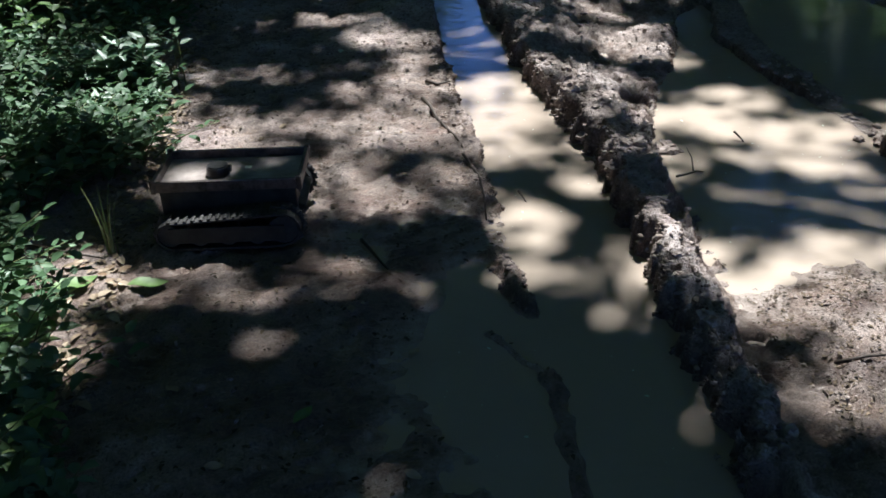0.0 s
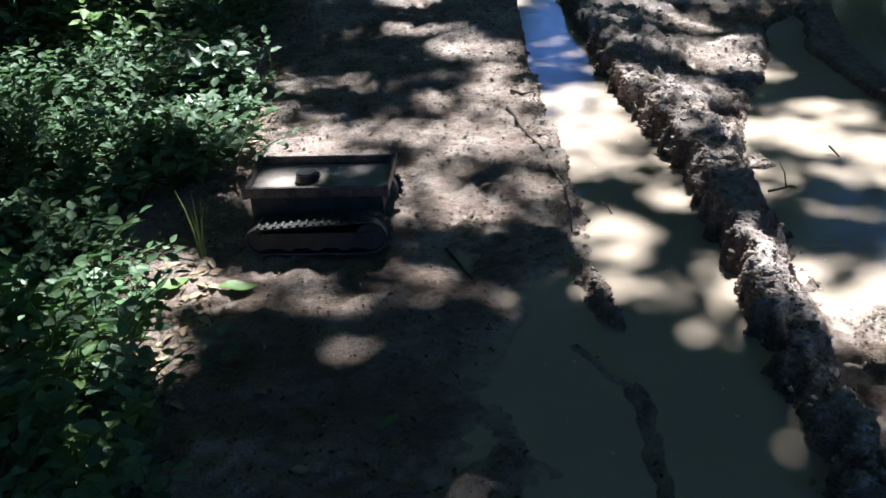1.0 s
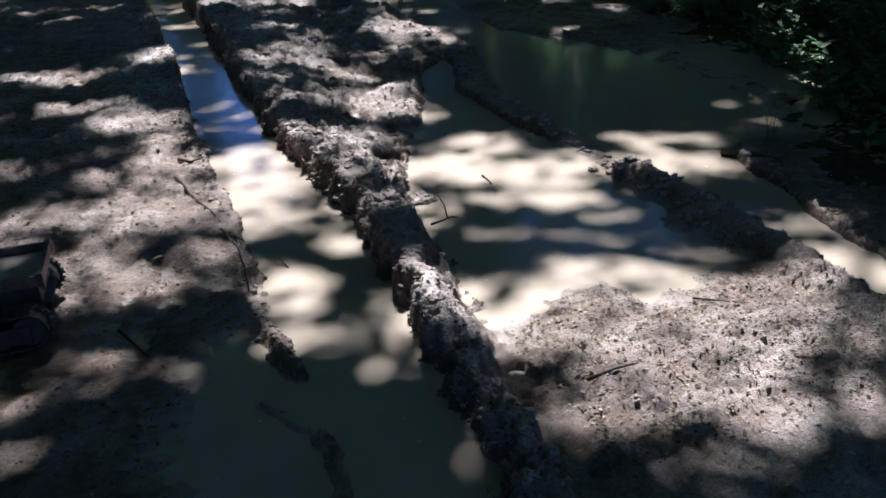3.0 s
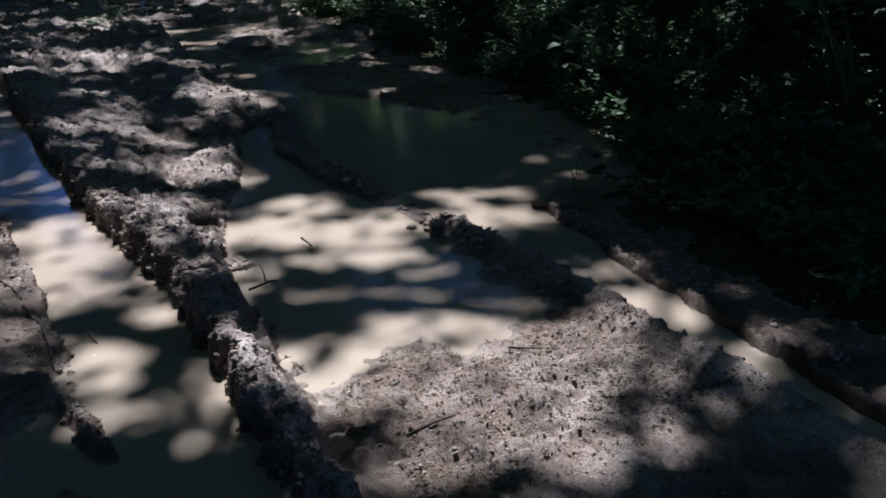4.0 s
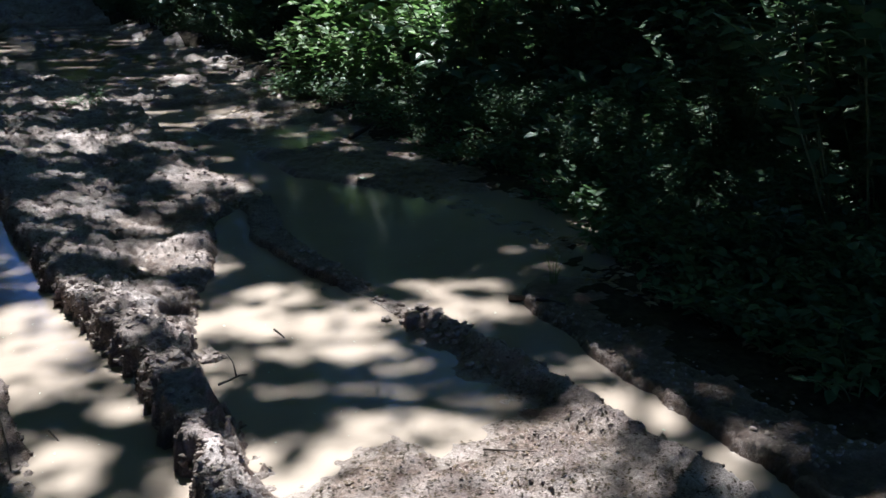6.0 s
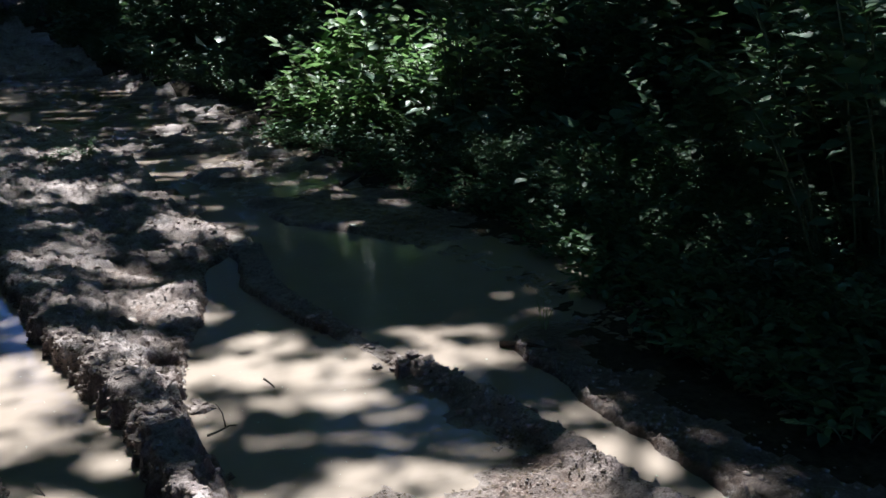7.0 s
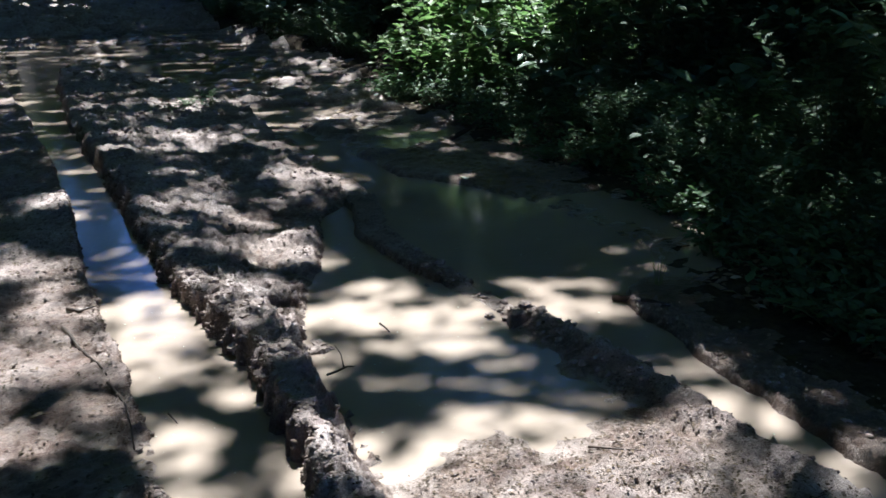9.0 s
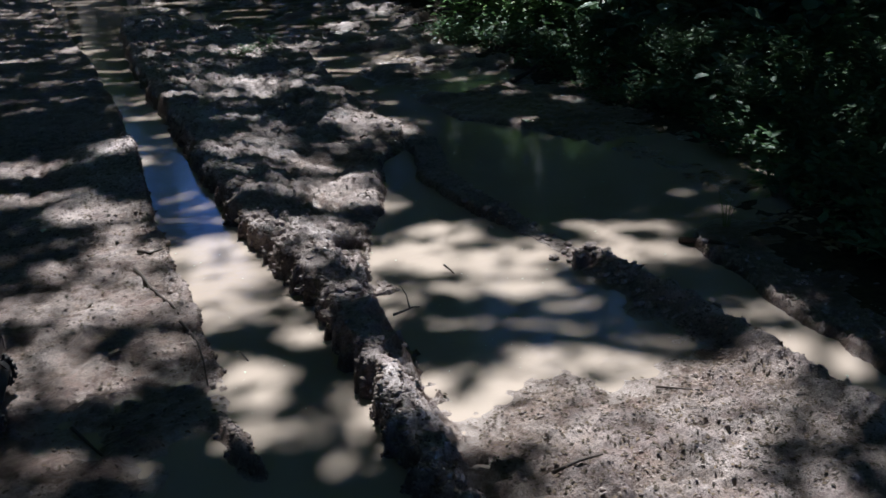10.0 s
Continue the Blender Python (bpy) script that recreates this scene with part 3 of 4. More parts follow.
def in_gap(px, py, rng):
    shift_x, shift_y = 0.14 * fbm(px * .6, py, .20, 4, 91, .65), 0.08 * fbm(px * .5, py, .17, 4, 95, .65)
    edge = rng.uniform(.56, 3.15, len(px))
    inside = np.zeros(len(px), bool)
    for gap in (GAPS_PATH, GAPS_WATER, GAPS_FAR, SMALL_GAPS):
        for cx, cy, rx, ry in gap:
            k = min(1, .22 + 2.6 * max(rx, ry))
            wx_, wy_ = px + k * shift_x, py + k * shift_y
            inside |= ((wx_ - cx) / (rx + .030)) ** 2 + ((wy_ - cy + 0.38 * (wx_ - cx)) / (ry + .024)) ** 2 < edge
    return inside


def crown_leaves(n, x0, x1, y0, y1, low, high, size, seed, thin=0.31, hole=()):
    rng = np.random.default_rng(seed)
    px, py, h = rng.uniform(x0, x1, n), rng.uniform(y0, y1, n), rng.uniform(low, high, n)
    for x_a, x_b, y_a, y_b in hole:
        out = (px < x_a) | (px > x_b) | (py < y_a) | (py > y_b)
        px, py, h, n = px[out], py[out], h[out], int(out.sum())
    keep = ~in_gap(px, py, rng) | (rng.random(n) < 0.022)
    dense = .85 - .80 * np.maximum.reduce([.92 * smooth(2.35, 2.0, py) * smooth(1.0, .7, px), smooth(1.75, 2.0, px) * smooth(3.5, 3.75, py) * smooth(3.9, 3.5, px), (.72 - .3 * smooth(7, 9, py)) * smooth(5.2, 6.0, py) * smooth(4.4, 4.0, px), smooth(2.35, 2.6, px) * smooth(3.7, 3.4, py) * smooth(3.9, 3.5, px), .85 * smooth(16.5, 18, py)])
    keep &= rng.random(n) < np.clip(0.94 - 1.85 * dense * np.maximum(fbm(px * .55, py + .2 * px, .26, 4, 97, .6) + .02, 0), thin, 1)
    # the crowns part over the track ahead
    ax, ay = px + SUN_DIR.x / SUN_DIR.z * h - .6, py + SUN_DIR.y / SUN_DIR.z * h - 4.2
    az, el = np.degrees(np.arctan2(ax, ay)), np.degrees(np.arctan2(h, np.hypot(ax, ay)))
    keep &= ~((az > 5.2) & (az < 11) & (el > 16.3) & (el < 22.5 + 1.5 * fbm(az, el, 3.0, 2, 99)) & (fbm(az, el * 1.6, .9, 3, 96) > -.02))
    ax, ay = ax - .8, ay + 1.5
    az, el = np.degrees(np.arctan2(ax, ay)), np.degrees(np.arctan2(h, np.hypot(ax, ay)))
    keep &= ~((az > 24) & (az < 35) & (el > 23.5) & (el < 28) & (fbm(az, el, 1.6, 3, 98) > 0))
    px, py, h = px[keep], py[keep], h[keep]
    pos = np.stack([px + SUN_DIR.x / SUN_DIR.z * h, py + SUN_DIR.y / SUN_DIR.z * h, h], 1)
    ln = size * rng.uniform(0.7, 1.3, len(pos))
    return pos, ln, rng


def build_wood():
    near = crown_leaves(265000, -3.2, 6.6, .6, 9.5, 8.0, 12.5, .10, 5, .22)
    # the wide sheet also runs out of view, to block skylight
    wide = crown_leaves(76000, -13, 13, -15, 30, 9.0, 14, .44, 6, hole=((-3.0, 6.4, .8, 9.3), (-2.0, 6.0, 9.2, 18.0)))
    ahead = crown_leaves(64000, -2.2, 6.2, 9.4, 18.2, 9.0, 14, .165, 8)
    sets = []
    beyond = crown_leaves(36000, -4, 7.5, 17.2, 31, 9.0, 14, .30, 9, .5)
    for pos, ln, rng in (near, wide, ahead, beyond):
        al, ac, no = orient(len(pos), rng, 0.35)
        sets.append((pos, *diamonds(pos - al * ln[:, None] * .5, al, ac, no, ln, ln * .62)))
    for i, (tx, ty) in enumerate(TREES):
        rng = random.Random(40 + i)
        top = tagged(new("tree"), "tall broad-leaved tree with dark bark shading the track", "tree", "trees of the wood")
        base = height_at(tx, ty)
        top.location = (tx, ty, base)
        r = rng.uniform(.13, .24)
        leanx, leany = rng.uniform(-.5, .5), rng.uniform(-.5, .5)
        axis = [Vector((leanx * t * t, leany * t * t, 13.5 * t - .2)) for t in (0, .06, .2, .4, .6, .8, 1)]
        vs, fs = tube(axis, [r * 1.5, r * 1.1, r * .95, r * .8, r * .62, r * .42, r * .2], 12)
        part("trunk", mesh("trunk", vs, fs, BARK, True), BARK, top)
        crown = []
        own = []
        for pos, v, tri in sets:
            d = np.array([(pos[:, 0] - a) ** 2 + (pos[:, 1] - b) ** 2 for a, b in TREES])
            pick = np.argmin(d, 0) == i
            k = len(pos)
            vv = v.reshape(k, 4, 3)[pick] - np.array([tx, ty, base])
            if len(vv):
                q = np.arange(len(vv) * 4).reshape(-1, 4)
                crown.append((vv.reshape(-1, 3), np.concatenate([q[:, [0, 1, 2]], q[:, [0, 2, 3]]], 0)))
                own.append(pos[pick])
        if crown:
            o, allv, allf = 0, [], []
            for v, f in crown:
                allv.append(v)
                allf.append(f + o)
                o += len(v)
            part("crown", big_mesh("crown", np.concatenate(allv), np.concatenate(allf), LEAF_CROWN), LEAF_CROWN, top)
            pts = np.concatenate(own)
            for k in range(9):
                q = pts[rng.randrange(len(pts))]
                e = Vector((q[0] - tx, q[1] - ty, q[2] - base))
                s = axis[3] + (axis[6] - axis[3]) * rng.uniform(0, .7)
                if (e - s).length > 6:
                    e = s + (e - s).normalized() * 6
                m = (s + e) / 2 + Vector((rng.uniform(-.3, .3), rng.uniform(-.3, .3), .5))
                bv, bf = tube([s, s.lerp(m, .5) + Vector((0, 0, .15)), m, m.lerp(e, .5), e], [r * .35, r * .3, r * .22, r * .14, r * .05], 6)
                part("limb", mesh("limb", bv, bf, BARK, True), BARK, top)


build_wood()


def far_tree(seed, tall, wide):
    rng = np.random.default_rng(seed)
    top = tagged(new("far_tree"), "distant leafy tree, mostly unseen, closing the woodland against the sky", "tree", "trees of the far wood")
    vs, fs = tube([(0, 0, -.3), (.05, 0, tall * .3), (.1, .1, tall * .6), (.1, .1, tall * .95)], [.22, .17, .12, .03], 9)
    part("trunk", mesh("trunk", vs, fs, BARK, True), BARK, top)
    clumps = np.clip(rng.normal(0, 1, (60, 3)), -1.6, 1.6) * np.array([wide * .30, wide * .30, tall * .21]) + np.array([0, 0, tall * .60])
    c = clumps[rng.integers(0, 60, 5200)]
    pos = c + rng.normal(0, .38, (5200, 3))
    pos[:, 2] = np.clip(pos[:, 2], tall * .12, tall * 1.05)
    al, ac, no = orient(5200, rng, .5)
    ln = rng.uniform(.18, .40, 5200)
    v, f = diamonds(pos, al, ac, no, ln, ln * .65)
    part("crown", big_mesh("crown", v, f, LEAF_CROWN), LEAF_CROWN, top)
    return top


far_models = [far_tree(71, 10, 6.5), far_tree(72, 8.5, 7.0)]
rng = random.Random(9)
spots = [(-9 + i * 3.1 + rng.uniform(-.8, .8), 30 + rng.uniform(-3, 5)) for i in range(9)]
spots += [(-6 + i * 2.3 + rng.uniform(-.6, .6), 43 + rng.uniform(-1.5, 2.5)) for i in range(8)]
# side and rear trees are added out of view to hold back the sky
spots += [(-8.5, 4), (-9, 10), (-8, 16), (-7.5, 22), (-9, -3), (12.5, 2), (12, 10), (13, -4), (-4, -9), (3, -10), (9, -9), (-9, -9), (8, 25), (-5, 26), (13.5, 6), (14, 13.5), (-10.5, 1), (-10.5, 7), (-10, 13), (12, -7), (-7, -7), (-7, 23), (11.5, 16), (10.3, 22), (10.5, 19), (9.2, 17), (12.5, 20)]
for i, (x, y) in enumerate(spots):
    if 25 < y < 37 and -3 < x < 7:
        y += 6
    model = far_models[i % 2]
    size = rng.uniform(.85, 1.15)
    if y > 21 and 1.2 < x < 8.5 or 8.8 < x < 13 and 15 < y < 24:
        size *= .70
    put = pose(x, y, height_at(x, y), 0, 0, rng.uniform(0, 360)) @ Matrix.Scale(size, 4)
    if i < 2:
        model.matrix_basis = put
    else:
        copy_thing(model, put)

# ---- the undergrowth ----
broad = tagged(herb("broadleaf_plant", 11, 15, .42, .30, .100, .60, 5, LEAF_BROAD), "leafy green woodland plant with broad oval leaves beside the track", "plant", "broad-leaved plants")
young = tagged(herb("young_plant", 12, 15, .48, .34, .066, .58, 8, LEAF_LIGHT), "bright yellow-green young plant with soft oval leaves beside the track", "plant", "young green plants")
fine = tagged(herb("bramble_bush", 13, 40, .55, .55, .058, .62, 8, LEAF_FINE, lean=.8), "dense dark green bush of small leaves at the wood's edge", "bush", "dark bushes")
tall = tagged(herb("tall_shrub", 14, 34, 1.5, .9, .115, .66, 14, LEAF_FINE, lean=.7, leaf_shape=diamonds), "tall dark green shrub of the forest edge", "shrub", "tall shrubs")
hedge = tagged(herb("hedge_shrub", 16, 60, 3.3, 1.5, .105, .62, 24, LEAF_FINE, lean=.6, leaf_shape=diamonds), "high dark thicket of leafy shrubs, mostly unseen, added against skylight", "shrub", "high thicket")
sprig = tagged(herb("sapling", 17, 1, .40, .04, .065, .5, 3, LEAF_BROAD, lean=.2), "single slender shoot with a few pale leaves", "sapling", "slender shoots")
cover = tagged(herb("ground_plant", 15, 16, .13, .22, .045, .6, 3, LEAF_FINE, lean=.9), "low dark green leafy plant creeping over the bank", "plant", "low plants")

large = tagged(herb("large_leaf_plant", 19, 9, .62, .42, .17, .85, 3, LEAF_BROAD, droop=.3, lean=.7), "spreading plant with large drooping green leaves at the wood's edge", "plant", "large-leaved plants")


def scatter(model, n, seed, where, lo, hi, first=False):
    rng = random.Random(seed)
    made = 0
    for _ in range(n * 30):
        if made >= n:
            break
        x, y = where(rng)
        if model is not cover and 3.8 < x < 6.4 and 7.2 < y < 11 or model is not cover and (-1.9 < x < -.8 and 2.25 < y < 3.05 or -1.45 < x < -.7 and 3.5 < y < 4.8) or model is tall and -2.6 < x < -1 and 2.4 < y < 6.2:
            continue
        plant_at(model, x, y, rng.uniform(lo, hi), rng.uniform(0, 360))
        made += 1


def left_edge(y):
    return float(line(y, (0, -.72), (1.6, -.72), (2.0, -.9), (2.5, -.98), (2.75, -1.12), (3.3, -.92), (3.65, -.84), (4.1, -.84), (4.5, -1.0), (7, -1.15), (9, -.95), (16, -1.3)))


def right_edge(y):
    return float(line(y, (0, 2.95), (1.85, 3.0), (2.3, 3.02), (2.9, 3.2), (3.7, 3.5), (4.5, 3.75), (5.5, 3.75), (6.6, 3.85), (7.6, 3.65), (9.4, 4.0), (12, 4.25), (14, 4.2), (17, 4.2), (24, 3.7), (30, 3.6)))


def band_left(a, b, y0, y1):
    def where(rng):
        y = rng.uniform(y0, y1)
        return left_edge(y) - rng.uniform(a, b), y
    return where


def band_right(a, b, y0, y1):
    def where(rng):
        y = rng.uniform(y0, y1)
        return right_edge(y) + rng.uniform(a, b), y
    return where


for model, x, y, s in ((broad, -1.02, 4.0, .70), (young, 4.35, 8.5, 1.5), (fine, -1.45, 3.3, .8), (tall, -2.4, 4.6, 1), (cover, -1.0, 2.3, 1), (hedge, -5.5, 5, 1), (large, 5.0, 6.4, 1), (sprig, -.80, 4.08, 1)):
    model.matrix_basis = pose(x, y, height_at(x, y) - .01, 0, 0, 40) @ Matrix.Scale(s, 4)
for x, y, s, a in ((-.88, 3.72, .55, 300), (-1.05, 3.68, .62, 20), (-.93, 4.0, .70, 130), (-1.15, 2.25, .45, 50), (-1.32, 2.3, .5, 170), (-.98, 2.28, .3, 260), (-1.5, 3.45, .7, 220), (-1.15, 4.0, .75, 200), (-1.25, 4.2, .7, 80), (-1.5, 3.95, .75, 10), (-1.3, 2.55, .55, 120), (-1.5, 2.75, .6, 200), (-1.75, 2.55, .6, 310), (-1.12, 2.42, .4, 30), (-1.2, 2.8, .5, 70), (-1.45, 2.45, .5, 160), (-1.65, 2.85, .6, 220), (-1.05, 4.5, .8, 250), (-.98, 6.7, .9, 40), (-1.2, 6.9, 1.0, 140)):
    plant_at(broad, x, y, s, a)
for x, y, s, a in ((4.1, 9.0, 1.1, 0), (4.65, 8.1, 1.3, 70), (5.0, 7.9, 1.4, 140), (5.35, 8.2, 1.7, 190), (4.8, 8.8, 1.9, 30), (5.0, 9.4, 1.9, 250), (5.7, 8.1, 1.4, 15), (4.55, 7.8, .9, 100), (4.3, 8.1, .7, 300), (4.4, 7.7, .6, 210), (5.6, 8.9, 1.7, 40), (6.1, 8.3, 1.5, 60), (-1.6, 4.3, .8, 60), (-2.0, 4.6, 1.0, 90)):
    plant_at(young, x, y, s, a)
for x, y, s, a in ((4.25, 8.15, .55, 40), (4.5, 7.75, .6, 110), (4.9, 7.6, .7, 190), (5.3, 7.7, .7, 260), (5.7, 7.6, .8, 320), (6.0, 7.9, .9, 10), (4.75, 8.4, 1.3, 70)):
    plant_at(broad, x, y, s, a)
for x, y in ((1.62, 8.6), (1.8, 8.9), (1.95, 8.7), (2.05, 9.2)):
    plant_at(cover, x, y, .7, 90 * x)
for x, y, s, a in ((4.55, 6.0, .8, 20), (5.4, 6.6, 1.1, 200), (4.75, 5.6, .9, 80), (5.2, 5.7, 1.1, 300), (4.5, 5.2, .7, 150), (5.1, 5.0, 1.0, 10), (4.5, 7.0, .8, 250), (4.9, 7.3, 1.0, 60), (5.6, 7.2, 1.2, 120), (6.1, 6.6, 1.3, 30), (4.75, 7.9, 1.1, 340), (5.1, 8.2, 1.3, 90), (4.5, 8.3, .9, 180), (4.1, 4.9, .6, 70), (5.9, 5.6, 1.2, 220)):
    plant_at(large, x, y, s, a)
for x, y, s, a in ((4.35, 4.25, .9, 10), (4.4, 4.4, 1.1, 100), (4.3, 4.05, .7, 200)):
    plant_at(fine, x, y, s, a)
plant_at(sprig, 4.62, 8.35, 3.4, 20)
plant_at(sprig, 4.9, 8.25, 2.6, 120)
plant_at(sprig, -.83, 4.1, .8, 200)
scatter(fine, 80, 1, band_left(.35, 2.4, .8, 9), .6, 1.15)
scatter(tall, 46, 2, band_left(1.1, 4.0, 1.5, 16), .7, 1.2)
scatter(cover, 140, 3, band_left(-.02, .9, 1.3, 8), .7, 1.6)
scatter(broad, 16, 21, band_left(.0, .7, 1.2, 2.3), .4, .75)
scatter(young, 8, 22, band_left(.1, .8, 1.3, 2.3), .35, .6)
scatter(broad, 16, 4, band_left(.5, 2.0, 2.5, 9), .6, 1.0)
scatter(fine, 130, 5, band_right(.3, 2.6, 1.2, 12), .55, 1.1)
scatter(tall, 85, 6, band_right(1.2, 4.5, 1.2, 17), .7, 1.3)
scatter(cover, 230, 7, band_right(-.10, .9, 1.4, 9), .6, 1.7)
scatter(broad, 55, 8, band_right(.4, 2.2, 1.5, 9), .5, 1.1)
scatter(tall, 40, 9, lambda r: (r.choice((r.uniform(-7, -2.4), r.uniform(5.6, 10))), r.uniform(18.5, 30)), 1.0, 1.7)
scatter(fine, 30, 15, lambda r: (r.choice((r.uniform(-5, -2), r.uniform(5.2, 8))), r.uniform(17, 30)), 1.0, 1.6)
# mostly unseen thickets, added on all sides to block skylight and low sky
scatter(hedge, 44, 16, lambda r: (r.choice((-1, 1)) * r.uniform(5.4, 7.5) + 1.2, r.uniform(-3, 16)), .8, 1.15)
scatter(hedge, 18, 26, lambda r: (r.uniform(7.2, 10.5), r.uniform(-3, 16)), .9, 1.3)
scatter(hedge, 14, 17, lambda r: (r.uniform(-5, 7), r.uniform(-5.5, -3)), .7, 1.1)
scatter(hedge, 16, 18, lambda r: (r.uniform(-4, 9), r.uniform(39, 43)), .9, 1.3)
scatter(fine, 30, 10, band_right(0.1, 1.6, 12, 26), .8, 1.4)
scatter(large, 14, 27, band_right(0.1, 1.2, 10, 20), .7, 1.2)
scatter(tall, 16, 28, band_right(.6, 2.0, 16, 28), .8, 1.3)
scatter(fine, 14, 12, band_left(0, 1.5, 9, 20), .8, 1.3)

# ---- grasses ----


def tuft(name, seed, n, tall, spread, label):
    rng = np.random.default_rng(seed)
    top = tagged(new(name), label, "grass")
    for k in range(n):
        a, o = rng.uniform(0, 2 * math.pi), rng.uniform(0, spread * .4)
        h, out = tall * rng.uniform(.55, 1), spread * rng.uniform(.2, 1)
        d = np.array([math.cos(a), math.sin(a), 0])
        s = np.array([-math.sin(a), math.cos(a), 0]) * tall * .018
        v, f = [], []
        for i, t in enumerate((0, .35, .7, 1)):
            p = d * (o + out * t * t) + np.array([0, 0, h * (t - .12 * t * t)])
            w = s * (1 - t * .92)
            v += [p - w, p + w, p + d * .0015]
        for i in range(3):
            b = i * 3
            f += [(b, b + 3, b + 5, b + 2), (b + 2, b + 5, b + 4, b + 1), (b + 1, b + 4, b + 3, b)]
        part("blade", mesh("blade", v, f, GRASS), GRASS, top)
    return top


reed = tuft("reed_tuft", 3, 7, .30, .05, "pale upright reed stalks growing from the track's edge")
reed.location = (-.85, 2.66, height_at(-.85, 2.66))
tuft2 = tuft("grass_tuft", 4, 10, .19, .05, "thin grass tuft standing in the rut's bank")
tuft2.location = (2.72, 3.08, max(height_at(2.72, 3.08), -.01))
tuft3 = tuft("grass_tuft", 5, 18, .30, .28, "arching green grass tuft among the plants")
tuft3.location = (-1.5, 2.95, height_at(-1.5, 2.95))

# ---- single leaves ----


def single_leaf(x, y, length, width, turn, mat, label, lift=.012, pitch=8):
    v, f = [], []
    for i in range(9):
        t = i / 8
        w = width * .5 * math.sin(math.pi * min(t * 1.02, 1)) ** .8
        c = .04 * length * math.sin(t * 7)
        for s in (-1, 0, 1):
            v.append(((t - .5) * length, s * w, c + abs(s) * w * .3))
    for i in range(8):
        b = i * 3
        f += [(b, b + 3, b + 4, b + 1), (b + 1, b + 4, b + 5, b + 2)]
    o = len(v)
    v += [(a, b_, c_ - .0018) for a, b_, c_ in v]
    f += [tuple(i + o for i in q)[::-1] for q in f]
    ob = tagged(new("fallen_leaf", mesh("fallen_leaf", v, f, mat, True)), label, "leaf")
    ob.matrix_basis = pose(x, y, max(height_at(x, y), 0) + lift, pitch, 4, turn)
    return ob


single_leaf(-.70, 2.44, .12, .05, 5, LEAF_LIGHT, "pale green oval leaf lying at the edge of the track", .006, 3)
single_leaf(-.92, 2.46, .15, .06, 35, LEAF_LIGHT, "yellow-green leaf lying among the litter")
single_leaf(-.225, 1.765, .075, .03, 55, LEAF_LIGHT, "small pale leaf lying on the dark mud")
single_leaf(4.28, 8.62, .30, .22, 70, LEAF_PALE, "large whitish leaf hanging over the bank", .08, 50)
single_leaf(4.66, 8.36, .28, .20, 20, LEAF_PALE, "large pale leaf in the sunlit bush", .60, 30)
single_leaf(4.80, 8.30, .22, .16, 100, LEAF_PALE, "large pale leaf in the sunlit bush", .54, 40)
single_leaf(4.72, 13.7, .42, .30, 60, LEAF_PALE, "large pale leaf hanging from the dark bushes", .62, 50)
single_leaf(4.5, 8.40, .24, .16, 150, LEAF_PALE, "large pale leaf in the sunlit bush", .66, 25)
single_leaf(3.05, 3.1, .07, .04, 15, LEAF_DRY, "brown fallen leaf on the dark bank")
single_leaf(-.1, 4.5, .06, .03, 80, LEAF_PALE, "small pale leaf lying on the track")
single_leaf(2.83, 5.2, .12, .07, 80, LEAF_PALE, "pale leaf lying at the pond's edge")
for i, (x, y) in enumerate(((-.42, 1.62), (.06, 2.02), (-.1, 2.2), (-.55, 1.9), (.1, 3.05), (-.35, 3.6), (-.6, 4.2), (.02, 1.55))):
    single_leaf(x, y, .045, .022, 47 * i, LEAF_DRY, "small brown dead leaf lying on the mud")

# ---- sticks ----


def stick(points, r, label, branch=()):
    top = tagged(new("twig"), label, "twig", "twigs on the track")
    vs, fs = tube(points, [r * (1 - .6 * i / (len(points) - 1)) for i in range(len(points))], 6)
    part("shaft", mesh("shaft", vs, fs, TWIG, True), TWIG, top)
    for b in branch:
        vs, fs = tube(b, [r * .7, r * .5, r * .2][:len(b)], 5)
        part("side_shoot", mesh("side_shoot", vs, fs, TWIG, True), TWIG, top)


def on_ground(pts, lift):
    return [(x, y, max(height_at(x, y), 0) + lift) for x, y in pts]


# these two also stand in for the dark crack along the bank
stick(on_ground([(.245, 3.83), (.265, 3.72), (.285, 3.6), (.31, 3.5), (.335, 3.38), (.35, 3.28)], .004), .008, "dark root tracing the crack along the water's edge")
stick(on_ground([(.345, 3.22), (.365, 3.1), (.375, 2.98), (.37, 2.84), (.36, 2.72)], .003), .006, "dark root tracing the crack along the water's edge")
stick(on_ground([(.28, 4.06), (.33, 4.03), (.39, 4.04)], .008), .010, "short dark stick on the drying mud")
stick(on_ground([(-.06, 2.66), (0.0, 2.50), (.05, 2.36)], .004), .006, "thin dark stick on the wet mud")
stick([(1.42, 3.25, .03), (1.44, 3.22, .01), (1.465, 3.18, -.03)], .005, "thin twig standing out of the muddy water")
stick([(1.06, 2.87, .045), (1.11, 2.91, .03), (1.17, 2.96, .015), (1.22, 2.99, -.01)], .005, "forked dark twig leaning from the ridge into the water", [[(1.15, 2.945, .02), (1.16, 3.0, .05), (1.15, 3.04, .075)]])
# dark strip put in for the shade of clods and dents, no real stick
stick(on_ground([(1.10, 1.775), (1.17, 1.755), (1.25, 1.765)], .008), .006, "crooked dark strip standing in for a shaded dent in the pebbly mud")
stick(on_ground([(1.63, 2.06), (1.68, 1.99), (1.73, 1.92)], .005), .004, "thin dark stick on the pebbly mud")
stick(on_ground([(-1.12, 2.72), (-1.0, 2.66), (-.86, 2.60)], .012), .006, "dry stick among leaf litter")
